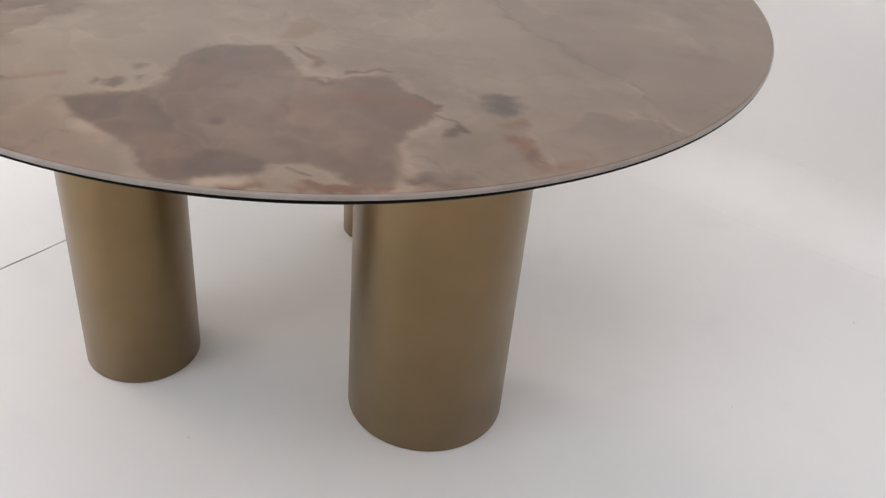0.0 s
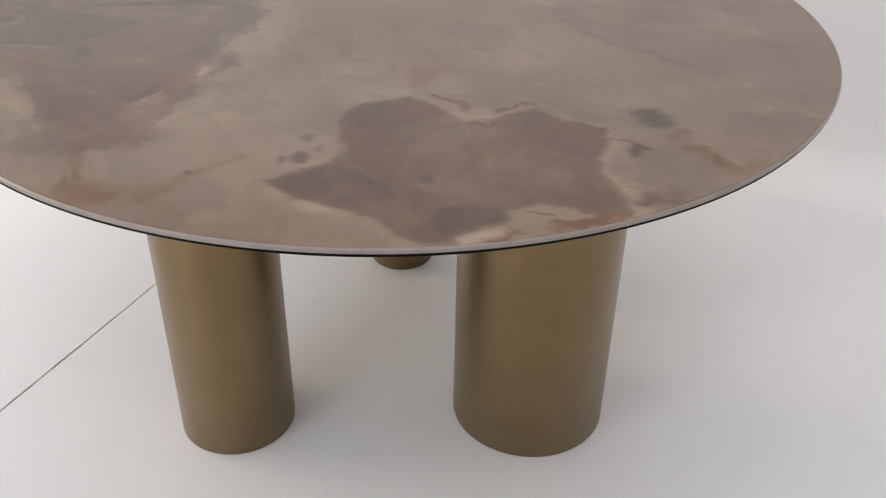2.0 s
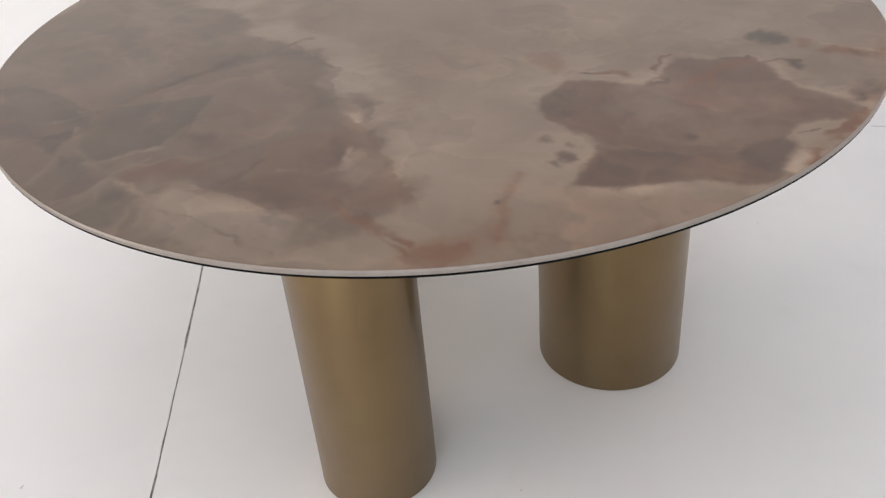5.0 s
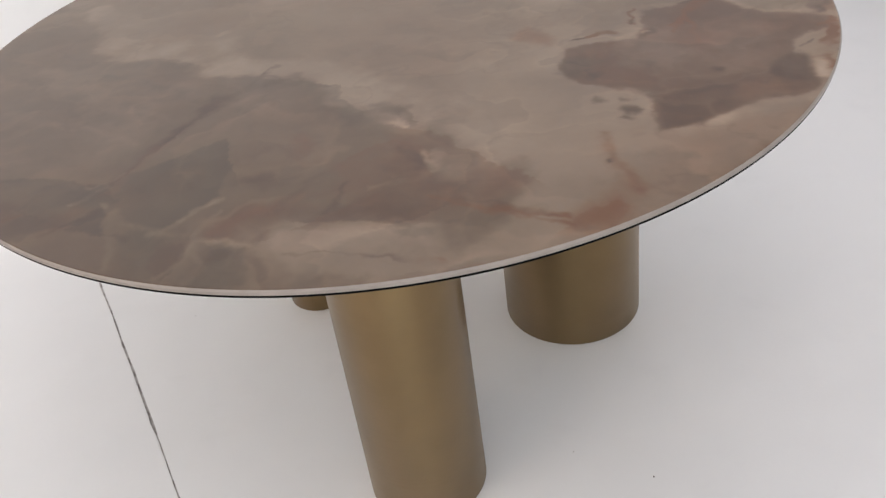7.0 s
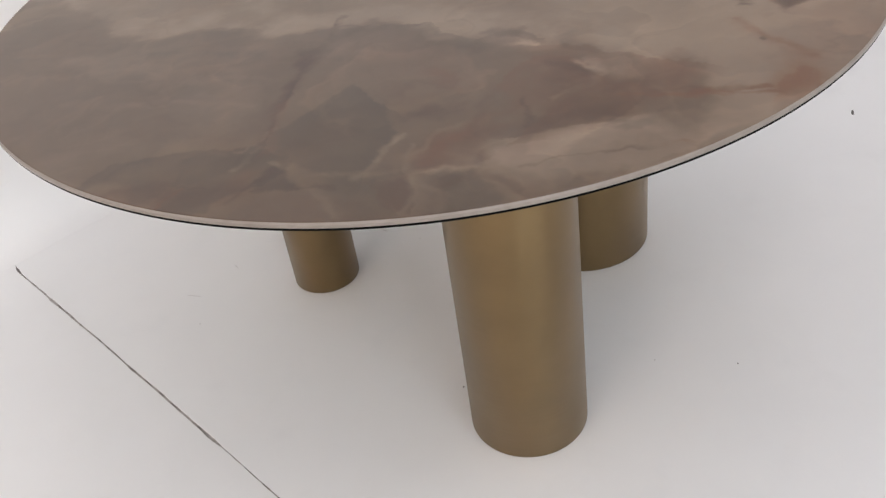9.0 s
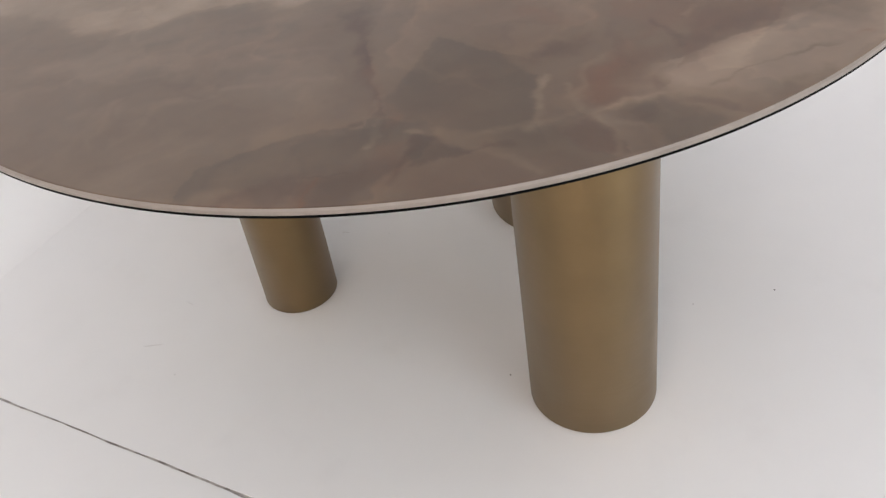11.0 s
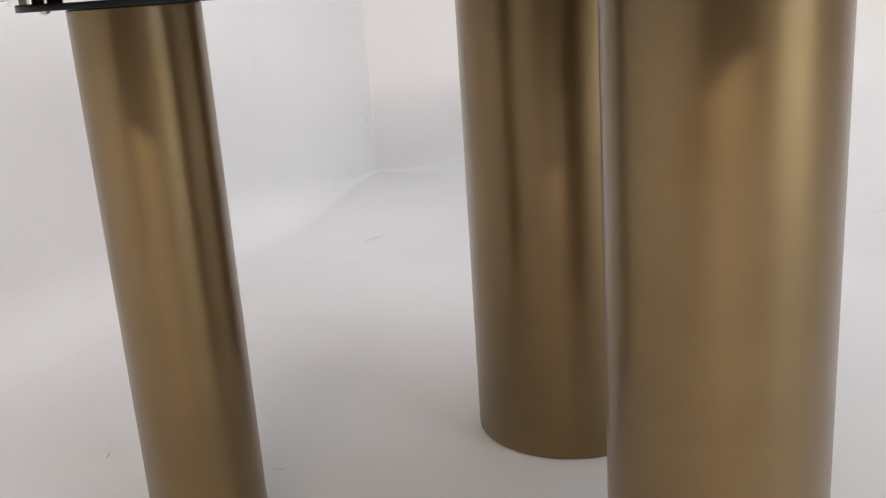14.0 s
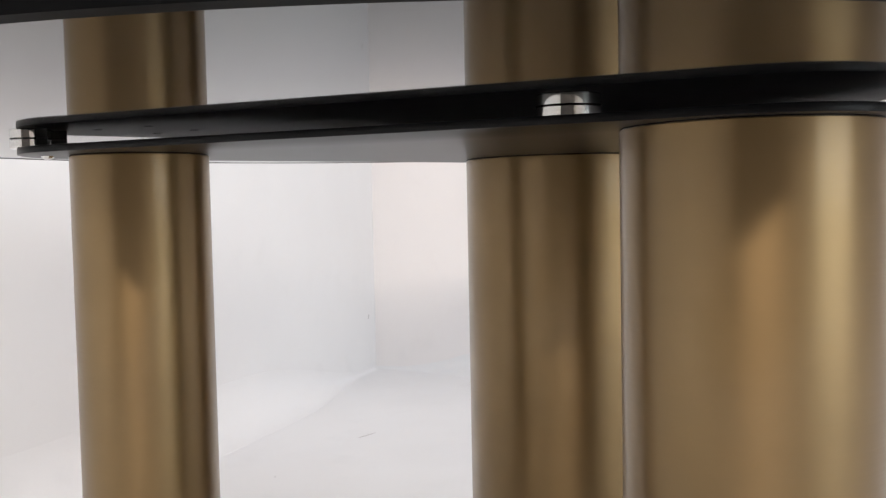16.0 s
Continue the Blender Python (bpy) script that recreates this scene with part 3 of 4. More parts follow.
    vein(KEEN, ((-0.508, -0.148), (-0.549, -0.152), (-0.571, -0.149)), 0.008, UMBER, 0.4)
    fold(FINE, ((-0.445, -0.244), (-0.398, -0.216), (-0.381, -0.171), (-0.402, -0.143), (-0.444, -0.130)), 0.06, ROSE, 0.6)
    vein(FINE, ((-0.408, -0.186), (-0.419, -0.204), (-0.444, -0.234)), 0.018, UMBER, 0.5)
    vein(KEEN, ((-0.414, -0.227), (-0.432, -0.239), (-0.445, -0.256)), 0.0108, CREAM, 0.4)
    fold(SOFT, ((-0.445, -0.382), (-0.425, -0.352), (-0.406, -0.311), (-0.382, -0.251), (-0.373, -0.218)), 0.06, ROSE, 0.5)
    fold(KEEN, ((-0.326, -0.181), (-0.295, -0.151), (-0.292, -0.118), (-0.317, -0.092)), 0.02, UMBER, 0.5)
    vein(KEEN, ((-0.344, -0.137), (-0.346, -0.154), (-0.345, -0.171)), 0.0108, WHITE, 0.5)
    vein(FINE, ((-0.516, -0.268), (-0.525, -0.293), (-0.534, -0.322), (-0.538, -0.386), (-0.545, -0.454)), 0.005, RUST, 0.6)
    fold(FINE, ((-0.545, -0.519), (-0.506, -0.521), (-0.493, -0.504), (-0.509, -0.476), (-0.545, -0.459)), 0.05, RUST, 0.55)
    fold(FINE, ((-0.642, -0.387), (-0.652, -0.349), (-0.674, -0.309)), 0.03, UMBER, 0.3)
    # cream haze, then the great brown blotch
    vein(SOFT, ((-0.174, -0.357), (-0.129, -0.334), (-0.075, -0.332), (-0.037, -0.356), (-0.021, -0.425), (0.007, -0.444), (0.056, -0.423), (0.095, -0.434), (0.120, -0.494), (0.146, -0.523)), 0.0473, PALE, 0.57)
    vein(SOFT, ((0.141, -0.555), (0.100, -0.612), (0.085, -0.655), (0.093, -0.686), (0.091, -0.730)), 0.0405, PALE, 0.57)
    vein(SOFT, ((-0.329, -0.541), (-0.284, -0.599), (-0.238, -0.644), (-0.213, -0.686), (-0.197, -0.723)), 0.0405, PALE, 0.57)
    vein(SOFT, ((-0.212, -0.421), (-0.247, -0.438), (-0.287, -0.461), (-0.305, -0.492)), 0.0405, PALE, 0.475)
    vein(SOFT, ((0.166, -0.540), (0.192, -0.493), (0.263, -0.500), (0.285, -0.544)), 0.0473, PALE, 0.427)
    vein(SOFT, ((0.155, -0.447), (0.220, -0.463), (0.290, -0.482), (0.286, -0.519)), 0.054, PALE, 0.38)
    blotch = zone(KEEN, ((-0.321, -0.527), (-0.296, -0.520), (-0.272, -0.512), (-0.244, -0.505), (-0.228, -0.497), (-0.211, -0.464), (-0.200, -0.427), (-0.190, -0.386), (-0.170, -0.365), (-0.138, -0.349), (-0.108, -0.347), (-0.081, -0.347), (-0.064, -0.369), (-0.049, -0.395), (-0.041, -0.423), (-0.036, -0.452), (-0.018, -0.451), (-0.000, -0.458), (0.015, -0.459), (0.046, -0.443), (0.075, -0.440), (0.088, -0.459), (0.099, -0.484), (0.120, -0.502), (0.137, -0.519), (0.142, -0.535), (0.125, -0.559), (0.114, -0.592), (0.093, -0.619), (0.083, -0.649), (0.084, -0.678), (0.082, -0.709), (0.066, -0.728), (0.038, -0.737), (0.022, -0.734), (0.014, -0.709), (-0.003, -0.691), (-0.020, -0.681), (-0.042, -0.678), (-0.062, -0.685), (-0.075, -0.708), (-0.109, -0.717), (-0.145, -0.728), (-0.186, -0.717), (-0.215, -0.670), (-0.248, -0.628), (-0.294, -0.578)), 0.006, BROWN, 0.84)
    lay(blotch * np.clip(cloud(FINE[0], FINE[1], 6.5, 5, 71) * 3.4 - 1.45, 0, 1) * 0.38, UMBER)
    lay(blotch * np.clip(cloud(FINE[0], FINE[1], 5.0, 5, 72) * 3.4 - 1.55, 0, 1) * 0.60, ROSE)
    lay(blotch * np.clip(cloud(FINE[0], FINE[1], 9.0, 5, 73) * 4 - 2.3, 0, 1) * 0.42, PALE)
    zone(FINE, ((-0.317, -0.529), (-0.273, -0.516), (-0.226, -0.498), (-0.219, -0.530), (-0.197, -0.577), (-0.177, -0.604), (-0.224, -0.609), (-0.255, -0.614), (-0.286, -0.579)), 0.01, UMBER, 0.45)
    zone(FINE, ((-0.147, -0.676), (-0.131, -0.662), (-0.100, -0.668), (-0.077, -0.675), (-0.065, -0.689), (-0.077, -0.709), (-0.099, -0.715), (-0.123, -0.711), (-0.142, -0.714), (-0.161, -0.700)), 0.01, UMBER, 0.6)
    zone(FINE, ((-0.172, -0.371), (-0.121, -0.354), (-0.091, -0.357), (-0.119, -0.388), (-0.162, -0.392), (-0.180, -0.407)), 0.014, UMBER, 0.5)
    zone(FINE, ((-0.038, -0.455), (-0.019, -0.453), (-0.000, -0.463), (-0.019, -0.473), (-0.034, -0.469)), 0.006, UMBER, 0.55)
    zone(SOFT, ((0.051, -0.621), (0.100, -0.612), (0.081, -0.681), (0.069, -0.721), (0.030, -0.729), (0.017, -0.698)), 0.02, UMBER, 0.35)
    zone(SOFT, ((-0.067, -0.568), (-0.021, -0.527), (0.042, -0.517), (0.035, -0.547), (-0.019, -0.570), (-0.058, -0.587)), 0.02, ROSE, 0.7)
    vein(SOFT, ((-0.025, -0.616), (-0.012, -0.636), (0.001, -0.646)), 0.0405, PALE, 0.285)
    vein(SOFT, ((-0.091, -0.496), (-0.067, -0.528), (-0.067, -0.568)), 0.0405, PALE, 0.171)
    vein(FINE, ((-0.178, -0.408), (-0.168, -0.401)), 0.014, UMBER, 0.475)
    vein(FINE, ((-0.138, -0.583), (-0.131, -0.588)), 0.012, UMBER, 0.57)
    vein(FINE, ((-0.221, -0.491), (-0.205, -0.527), (-0.192, -0.565), (-0.176, -0.600), (-0.151, -0.626), (-0.127, -0.660)), 0.0054, PALE, 0.152)
    vein(FINE, ((0.019, -0.492), (0.043, -0.514), (0.080, -0.515), (0.117, -0.517), (0.142, -0.529)), 0.008, RUST, 1.04)
    vein(FINE, ((-0.038, -0.551), (-0.000, -0.536), (0.039, -0.521), (0.070, -0.515)), 0.01, RUST, 0.78)
    vein(FINE, ((0.113, -0.497), (0.143, -0.528)), 0.007, UMBER, 0.57)
    vein(FINE, ((0.015, -0.498), (0.045, -0.506), (0.086, -0.518)), 0.008, RUST, 0.65)
    # cream seams round it
    vein(KEEN, ((-0.326, -0.543), (-0.302, -0.579), (-0.276, -0.611), (-0.253, -0.631), (-0.232, -0.652), (-0.216, -0.683), (-0.205, -0.706), (-0.193, -0.724)), 0.0149, CREAM, 0.45)
    vein(KEEN, ((-0.076, -0.336), (-0.043, -0.347), (-0.028, -0.385), (-0.026, -0.435), (-0.007, -0.450), (0.020, -0.450), (0.052, -0.431), (0.081, -0.429), (0.098, -0.449), (0.114, -0.485)), 0.0101, CREAM, 0.48)
    vein(KEEN, ((0.143, -0.539), (0.136, -0.570), (0.106, -0.604), (0.089, -0.649), (0.093, -0.679), (0.097, -0.708), (0.090, -0.737)), 0.0121, CREAM, 0.48)
    vein(KEEN, ((0.124, -0.574), (0.102, -0.615), (0.088, -0.654), (0.089, -0.698), (0.080, -0.740)), 0.0189, CREAM, 0.36)
    vein(KEEN, ((-0.211, -0.432), (-0.209, -0.465), (-0.227, -0.490), (-0.255, -0.502), (-0.276, -0.498)), 0.0115, CREAM, 0.39)
    vein(KEEN, ((-0.288, -0.466), (-0.269, -0.449), (-0.251, -0.449), (-0.233, -0.465)), 0.0095, CREAM, 0.3)
    vein(KEEN, ((-0.011, -0.459), (-0.004, -0.466)), 0.0081, CREAM, 0.36)
    # the broken cream fringe by the rim
    zone(KEEN, ((-0.062, -0.685), (-0.021, -0.683), (0.001, -0.700), (0.022, -0.732), (0.056, -0.732), (0.080, -0.725), (0.087, -0.737), (0.060, -0.740), (0.016, -0.749), (-0.028, -0.746), (-0.073, -0.748), (-0.117, -0.747), (-0.147, -0.741), (-0.129, -0.723), (-0.092, -0.718), (-0.075, -0.708)), 0.006, CREAM, 0.55)
    vein(KEEN, ((-0.028, -0.724), (-0.001, -0.732), (0.023, -0.739), (0.049, -0.735)), 0.014, RUST, 1.17)
    vein(KEEN, ((-0.041, -0.693), (-0.031, -0.704), (-0.018, -0.710)), 0.006, UMBER, 0.665)
    vein(KEEN, ((-0.078, -0.714), (-0.068, -0.731), (-0.087, -0.741), (-0.099, -0.743)), 0.01, RUST, 0.91)
    vein(KEEN, ((-0.041, -0.697), (-0.032, -0.702), (-0.023, -0.709)), 0.006, UMBER, 0.57)
    vein(KEEN, ((-0.054, -0.729), (-0.025, -0.737), (0.010, -0.738), (0.024, -0.741)), 0.016, RUST, 1.04)
    vein(KEEN, ((-0.105, -0.739), (-0.091, -0.736), (-0.085, -0.730)), 0.012, RUST, 0.975)
    vein(KEEN, ((-0.135, -0.727), (-0.122, -0.726), (-0.100, -0.725), (-0.086, -0.727)), 0.0162, WHITE, 0.56)
    vein(KEEN, ((-0.140, -0.732), (-0.123, -0.723), (-0.107, -0.716), (-0.092, -0.722)), 0.0175, WHITE, 0.44)
    vein(KEEN, ((-0.066, -0.690), (-0.034, -0.685), (-0.005, -0.699), (0.020, -0.723)), 0.0108, CREAM, 0.42)
    vein(KEEN, ((0.038, -0.716), (0.048, -0.730), (0.068, -0.729)), 0.008, RUST, 0.78)
    # rust and dark flecks
    zone(FINE, ((-0.043, -0.243), (-0.017, -0.237), (0.013, -0.261), (-0.013, -0.306), (-0.032, -0.321), (-0.061, -0.312)), 0.014, RUST, 0.5)
    vein(FINE, ((-0.046, -0.352), (-0.036, -0.364)), 0.008, UMBER, 0.855)
    vein(FINE, ((-0.032, -0.371), (-0.018, -0.387), (-0.014, -0.414)), 0.013, RUST, 1.105)
    vein(FINE, ((0.024, -0.428), (0.056, -0.423), (0.078, -0.417)), 0.009, RUST, 1.235)
    vein(FINE, ((0.026, -0.428), (0.038, -0.427)), 0.007, UMBER, 0.57)
    vein(FINE, ((0.134, -0.558), (0.153, -0.578), (0.158, -0.598), (0.161, -0.606)), 0.006, BROWN, 0.8)
    vein(FINE, ((0.152, -0.595), (0.157, -0.604)), 0.01, UMBER, 0.807)
    vein(FINE, ((0.135, -0.612), (0.146, -0.601)), 0.007, UMBER, 0.57)
    vein(SOFT, ((-0.274, -0.446), (-0.250, -0.449), (-0.228, -0.457), (-0.222, -0.477), (-0.245, -0.491)), 0.027, PALE, 0.475)
    zone(KEEN, ((-0.246, -0.428), (-0.240, -0.422), (-0.231, -0.425), (-0.233, -0.436), (-0.239, -0.443), (-0.247, -0.439)), 0.007, UMBER, 0.8)
    zone(KEEN, ((-0.274, -0.475), (-0.265, -0.466), (-0.255, -0.472), (-0.255, -0.486), (-0.264, -0.494), (-0.275, -0.489)), 0.007, UMBER, 0.85)
    zone(KEEN, ((-0.292, -0.473), (-0.286, -0.467), (-0.278, -0.470), (-0.279, -0.480), (-0.285, -0.486), (-0.292, -0.483)), 0.007, UMBER, 0.75)
    zone(KEEN, ((-0.239, -0.468), (-0.234, -0.463), (-0.228, -0.465), (-0.229, -0.474), (-0.233, -0.478), (-0.240, -0.476)), 0.007, UMBER, 0.6)
    zone(KEEN, ((-0.178, -0.401), (-0.169, -0.393), (-0.159, -0.397), (-0.161, -0.411), (-0.170, -0.419), (-0.180, -0.415)), 0.007, UMBER, 0.6)
    zone(KEEN, ((-0.138, -0.579), (-0.131, -0.573), (-0.123, -0.577), (-0.125, -0.587), (-0.132, -0.592), (-0.140, -0.589)), 0.007, UMBER, 0.7)
    zone(KEEN, ((0.144, -0.594), (0.157, -0.586), (0.169, -0.592), (0.163, -0.606), (0.151, -0.613), (0.139, -0.608)), 0.007, UMBER, 0.7)
    zone(FINE, ((-0.318, -0.528), (-0.260, -0.511), (-0.222, -0.496), (-0.205, -0.541), (-0.180, -0.576), (-0.187, -0.597), (-0.238, -0.600), (-0.286, -0.576)), 0.008, UMBER, 0.4)
    zone(FINE, ((-0.191, -0.691), (-0.155, -0.673), (-0.113, -0.655), (-0.063, -0.686), (-0.077, -0.710), (-0.112, -0.711), (-0.148, -0.720), (-0.183, -0.716)), 0.01, UMBER, 0.4)
    vein(FINE, ((-0.005, -0.497), (0.039, -0.509), (0.085, -0.520), (0.140, -0.537)), 0.011, RUST, 0.91)
    zone(SOFT, ((-0.055, -0.561), (-0.005, -0.522), (0.054, -0.521), (0.036, -0.553), (-0.016, -0.562), (-0.054, -0.584)), 0.016, ROSE, 0.5)
    zone(FINE, ((-0.166, -0.353), (-0.129, -0.348), (-0.098, -0.381), (-0.118, -0.402), (-0.141, -0.391), (-0.171, -0.396)), 0.012, WEDGE, 0.45)
    vein(FINE, ((-0.339, -0.532), (-0.327, -0.520), (-0.320, -0.518)), 0.012, UMBER, 0.237)
    zone(SOFT, ((0.220, -0.508), (0.247, -0.501), (0.249, -0.527), (0.233, -0.550), (0.211, -0.554), (0.203, -0.539)), 0.012, TAUPE, 0.9)
    vein(FINE, ((0.217, -0.531), (0.229, -0.542)), 0.018, WEDGE, 0.6)
    vein(FINE, ((0.217, -0.579), (0.240, -0.573)), 0.016, RUST, 0.91)
    vein(FINE, ((0.216, -0.615), (0.236, -0.624), (0.246, -0.647), (0.248, -0.693)), 0.02, RUST, 1.04)
    vein(KEEN, ((0.244, -0.604), (0.251, -0.628), (0.258, -0.665)), 0.0081, CREAM, 0.45)
    vein(FINE, ((0.243, -0.647), (0.250, -0.684)), 0.01, UMBER, 0.475)
    vein(SOFT, ((0.257, -0.684), (0.291, -0.673), (0.325, -0.667)), 0.02, RUST, 0.65)
    vein(FINE, ((0.233, -0.607), (0.248, -0.613)), 0.012, RUST, 0.78)
    vein(FINE, ((0.249, -0.673), (0.266, -0.685), (0.291, -0.676)), 0.014, RUST, 0.91)
    vein(KEEN, ((0.257, -0.671), (0.264, -0.691)), 0.0081, CREAM, 0.36)
    zone(FINE, ((0.085, -0.732), (0.112, -0.722), (0.147, -0.728), (0.175, -0.731), (0.144, -0.745), (0.094, -0.746)), 0.01, RUST, 0.45)
    vein(FINE, ((0.093, -0.731), (0.119, -0.729), (0.133, -0.733)), 0.01, UMBER, 0.522)
    vein(FINE, ((0.090, -0.724), (0.116, -0.719), (0.162, -0.721)), 0.016, RUSSET, 0.5)
    # soft mottling, faint wandering seams and a print-like contrast over everything
    seam = 1 - np.abs(2 * cloud(SOFT[0], SOFT[1], 5.5, 4, 61) - 1)
    lay(np.clip(seam - 0.90, 0, 0.1) * 10 * 0.12 * np.clip(3 * breadth - 1, 0, 1), CREAM)
    seam = 1 - np.abs(2 * cloud(FINE[0], FINE[1], 8.0, 4, 62) - 1)
    lay(np.clip(seam - 0.92, 0, 0.08) * 12 * 0.18 * np.clip(3 * breadth - 1, 0, 1), UMBER)
    lay(np.clip(cloud(SOFT[0], SOFT[1], 9, 5, 63) * 4 - 2.1, 0, 1) * 0.22, UMBER)
    lay(np.clip(cloud(SOFT[0], SOFT[1], 7, 5, 64) * 4 - 2.2, 0, 1) * 0.25, PALE)
    lay(np.clip(cloud(SOFT[0], SOFT[1], 5, 3, 95) * 3 - 1.5, 0, 1) * 0.22, (0.230, 0.212, 0.196))
    # layered veils, each soft on one side and keener on the other
    for scale, levels, seed, much in ((2.2, 5.5, 91, 0.34), (4.6, 4.5, 92, 0.22)):
        f = levels * cloud(SOFT[0] * 1.25 + SOFT[1] * 0.3, SOFT[1], scale, 4, seed, 0.42)
        f -= np.floor(f)
        veil = np.exp(-3.2 * f) * np.clip(f / 0.10, 0, 1)
        place = np.clip(3.2 * cloud(x, y, 3.2, 3, seed + 4) - 1.1, 0, 1)
        colour *= (1 + much * place * (veil - 0.22))[:, None]
    colour *= (0.96 + 0.08 * cloud(x, y, 30, 3, 52))[:, None]
    colour = 0.22 * (colour / 0.22) ** 1.30 * np.array((0.448, 0.354, 0.278))
    grey = colour.mean(1, keepdims=True)
    colour = grey + 1.05 * (colour - grey)
    return np.clip(colour, 0, 1)


k = Mat("onyx_ceramic")
node = k.t.nodes.new("ShaderNodeAttribute")
node.attribute_name = "stone"
c = k.mix(k.noise(90, 5, 0.65).ramp(0.3, 0.75) * 0.09, node.outputs["Color"], k.mix(1.0, node.outputs["Color"], (0.74, 0.72, 0.70), "MULTIPLY"))
k.put("Base Color", c)
k.put("Roughness", k.noise(14, 4) * 0.08 + 0.27)
k.b.inputs["Specular IOR Level"].default_value = 0.62
ONYX = k.m


def stone_disc(name, radius, low, high, parent, label):
    """The printed face: a disc fine enough to carry the pattern, with a thin side."""
    around, rings = 1800, 350
    a = np.arange(around) * 2 * np.pi / around
    r = radius * np.linspace(0, 1, rings + 1)[1:]
    x, y = np.outer(r, np.cos(a)).ravel(), np.outer(r, np.sin(a)).ravel()
    xs, ys = np.r_[0, x, x[-around:]], np.r_[0, y, y[-around:]]
    zs = np.r_[high, np.full(len(x), high), np.full(around, low)]
    n = np.arange(around)
    m = (n + 1) % around
    fan = np.c_[np.zeros(around, int), 1 + n, 1 + m]
    base = (1 + around * np.arange(rings))[:, None]
    quads = np.stack([base + n, base + around + n, base + around + m, base + m], -1).reshape(-1, 4)
    me = bpy.data.meshes.new(name)
    me.vertices.add(len(xs))
    me.vertices.foreach_set("co", np.c_[xs, ys, zs].astype(np.float32).ravel())
    loops = np.r_[fan.ravel(), quads.ravel()]
    me.loops.add(len(loops))
    me.loops.foreach_set("vertex_index", loops.astype(np.int32))
    starts = np.r_[3 * np.arange(around), 3 * around + 4 * np.arange(len(quads))]
    me.polygons.add(len(starts))
    me.polygons.foreach_set("loop_start", starts.astype(np.int32))
    me.update(calc_edges=True)
    tint = me.attributes.new("stone", "FLOAT_COLOR", "POINT")
    tint.data.foreach_set("color", np.c_[stone_pattern(xs, ys), np.ones(len(xs))].astype(np.float32).ravel())
    me.materials.append(ONYX)
    ob = new(name, me)
    ob.parent = parent
    return tagged(ob, label=label)

# ---------------- geometry helpers ----------------


def as_mesh(name, bm, material, smooth=None):
    me = bpy.data.meshes.new(name)
    bmesh.ops.recalc_face_normals(bm, faces=bm.faces)
    bm.to_mesh(me)
    bm.free()
    me.materials.append(material)
    if smooth is not None:
        me.polygons.foreach_set("use_smooth", [True] * len(me.polygons))
        me.set_sharp_from_angle(angle=radians(smooth))
    return me


def part(name, bm, material, parent=None, label="", at=None, smooth=None):
    """One mesh object, under a thing or a part where one is given."""
    ob = new(name, as_mesh(name, bm, material, smooth))
    if parent is not None:
        ob.parent = parent
    if at is not None:
        ob.matrix_local = at
    return tagged(ob, label=label)


def thing(name, label, category, group="", at=None):
    ob = new(name)
    ob.empty_display_size = 0.1
    if at is not None:
        ob.matrix_world = at
    return tagged(ob, label, category, group)


def spun(profile, steps=64):
    """A solid of revolution from (radius, height) pairs, lowest first; radius 0 closes it."""
    bm = bmesh.new()
    rings = []
    for r, z in profile:
        if r == 0:
            rings.append([bm.verts.new((0, 0, z))])
        else:
            rings.append([bm.verts.new((r * math.cos(2 * math.pi * n / steps), r * math.sin(2 * math.pi * n / steps), z)) for n in range(steps)])
    for low, high in zip(rings, rings[1:]):
        for n in range(steps):
            m = (n + 1) % steps
            corners = [low[n % len(low)], low[m % len(low)], high[m % len(high)], high[n % len(high)]]
            seen = list(dict.fromkeys(corners))
            if len(seen) > 2:
                bm.faces.new(seen)
    return bm


def box(size, at=(0, 0, 0), bevel=0.0, bm=None):
    bm = bm or bmesh.new()
    made = bmesh.ops.create_cube(bm, size=1.0, matrix=Matrix.Translation(at) @ Matrix.Diagonal((*size, 1)))["verts"]
    if bevel:
        edges = list({e for v in made for e in v.link_edges})
        bmesh.ops.bevel(bm, geom=edges, offset=bevel, segments=2, profile=0.7, affect="EDGES")
    return bm


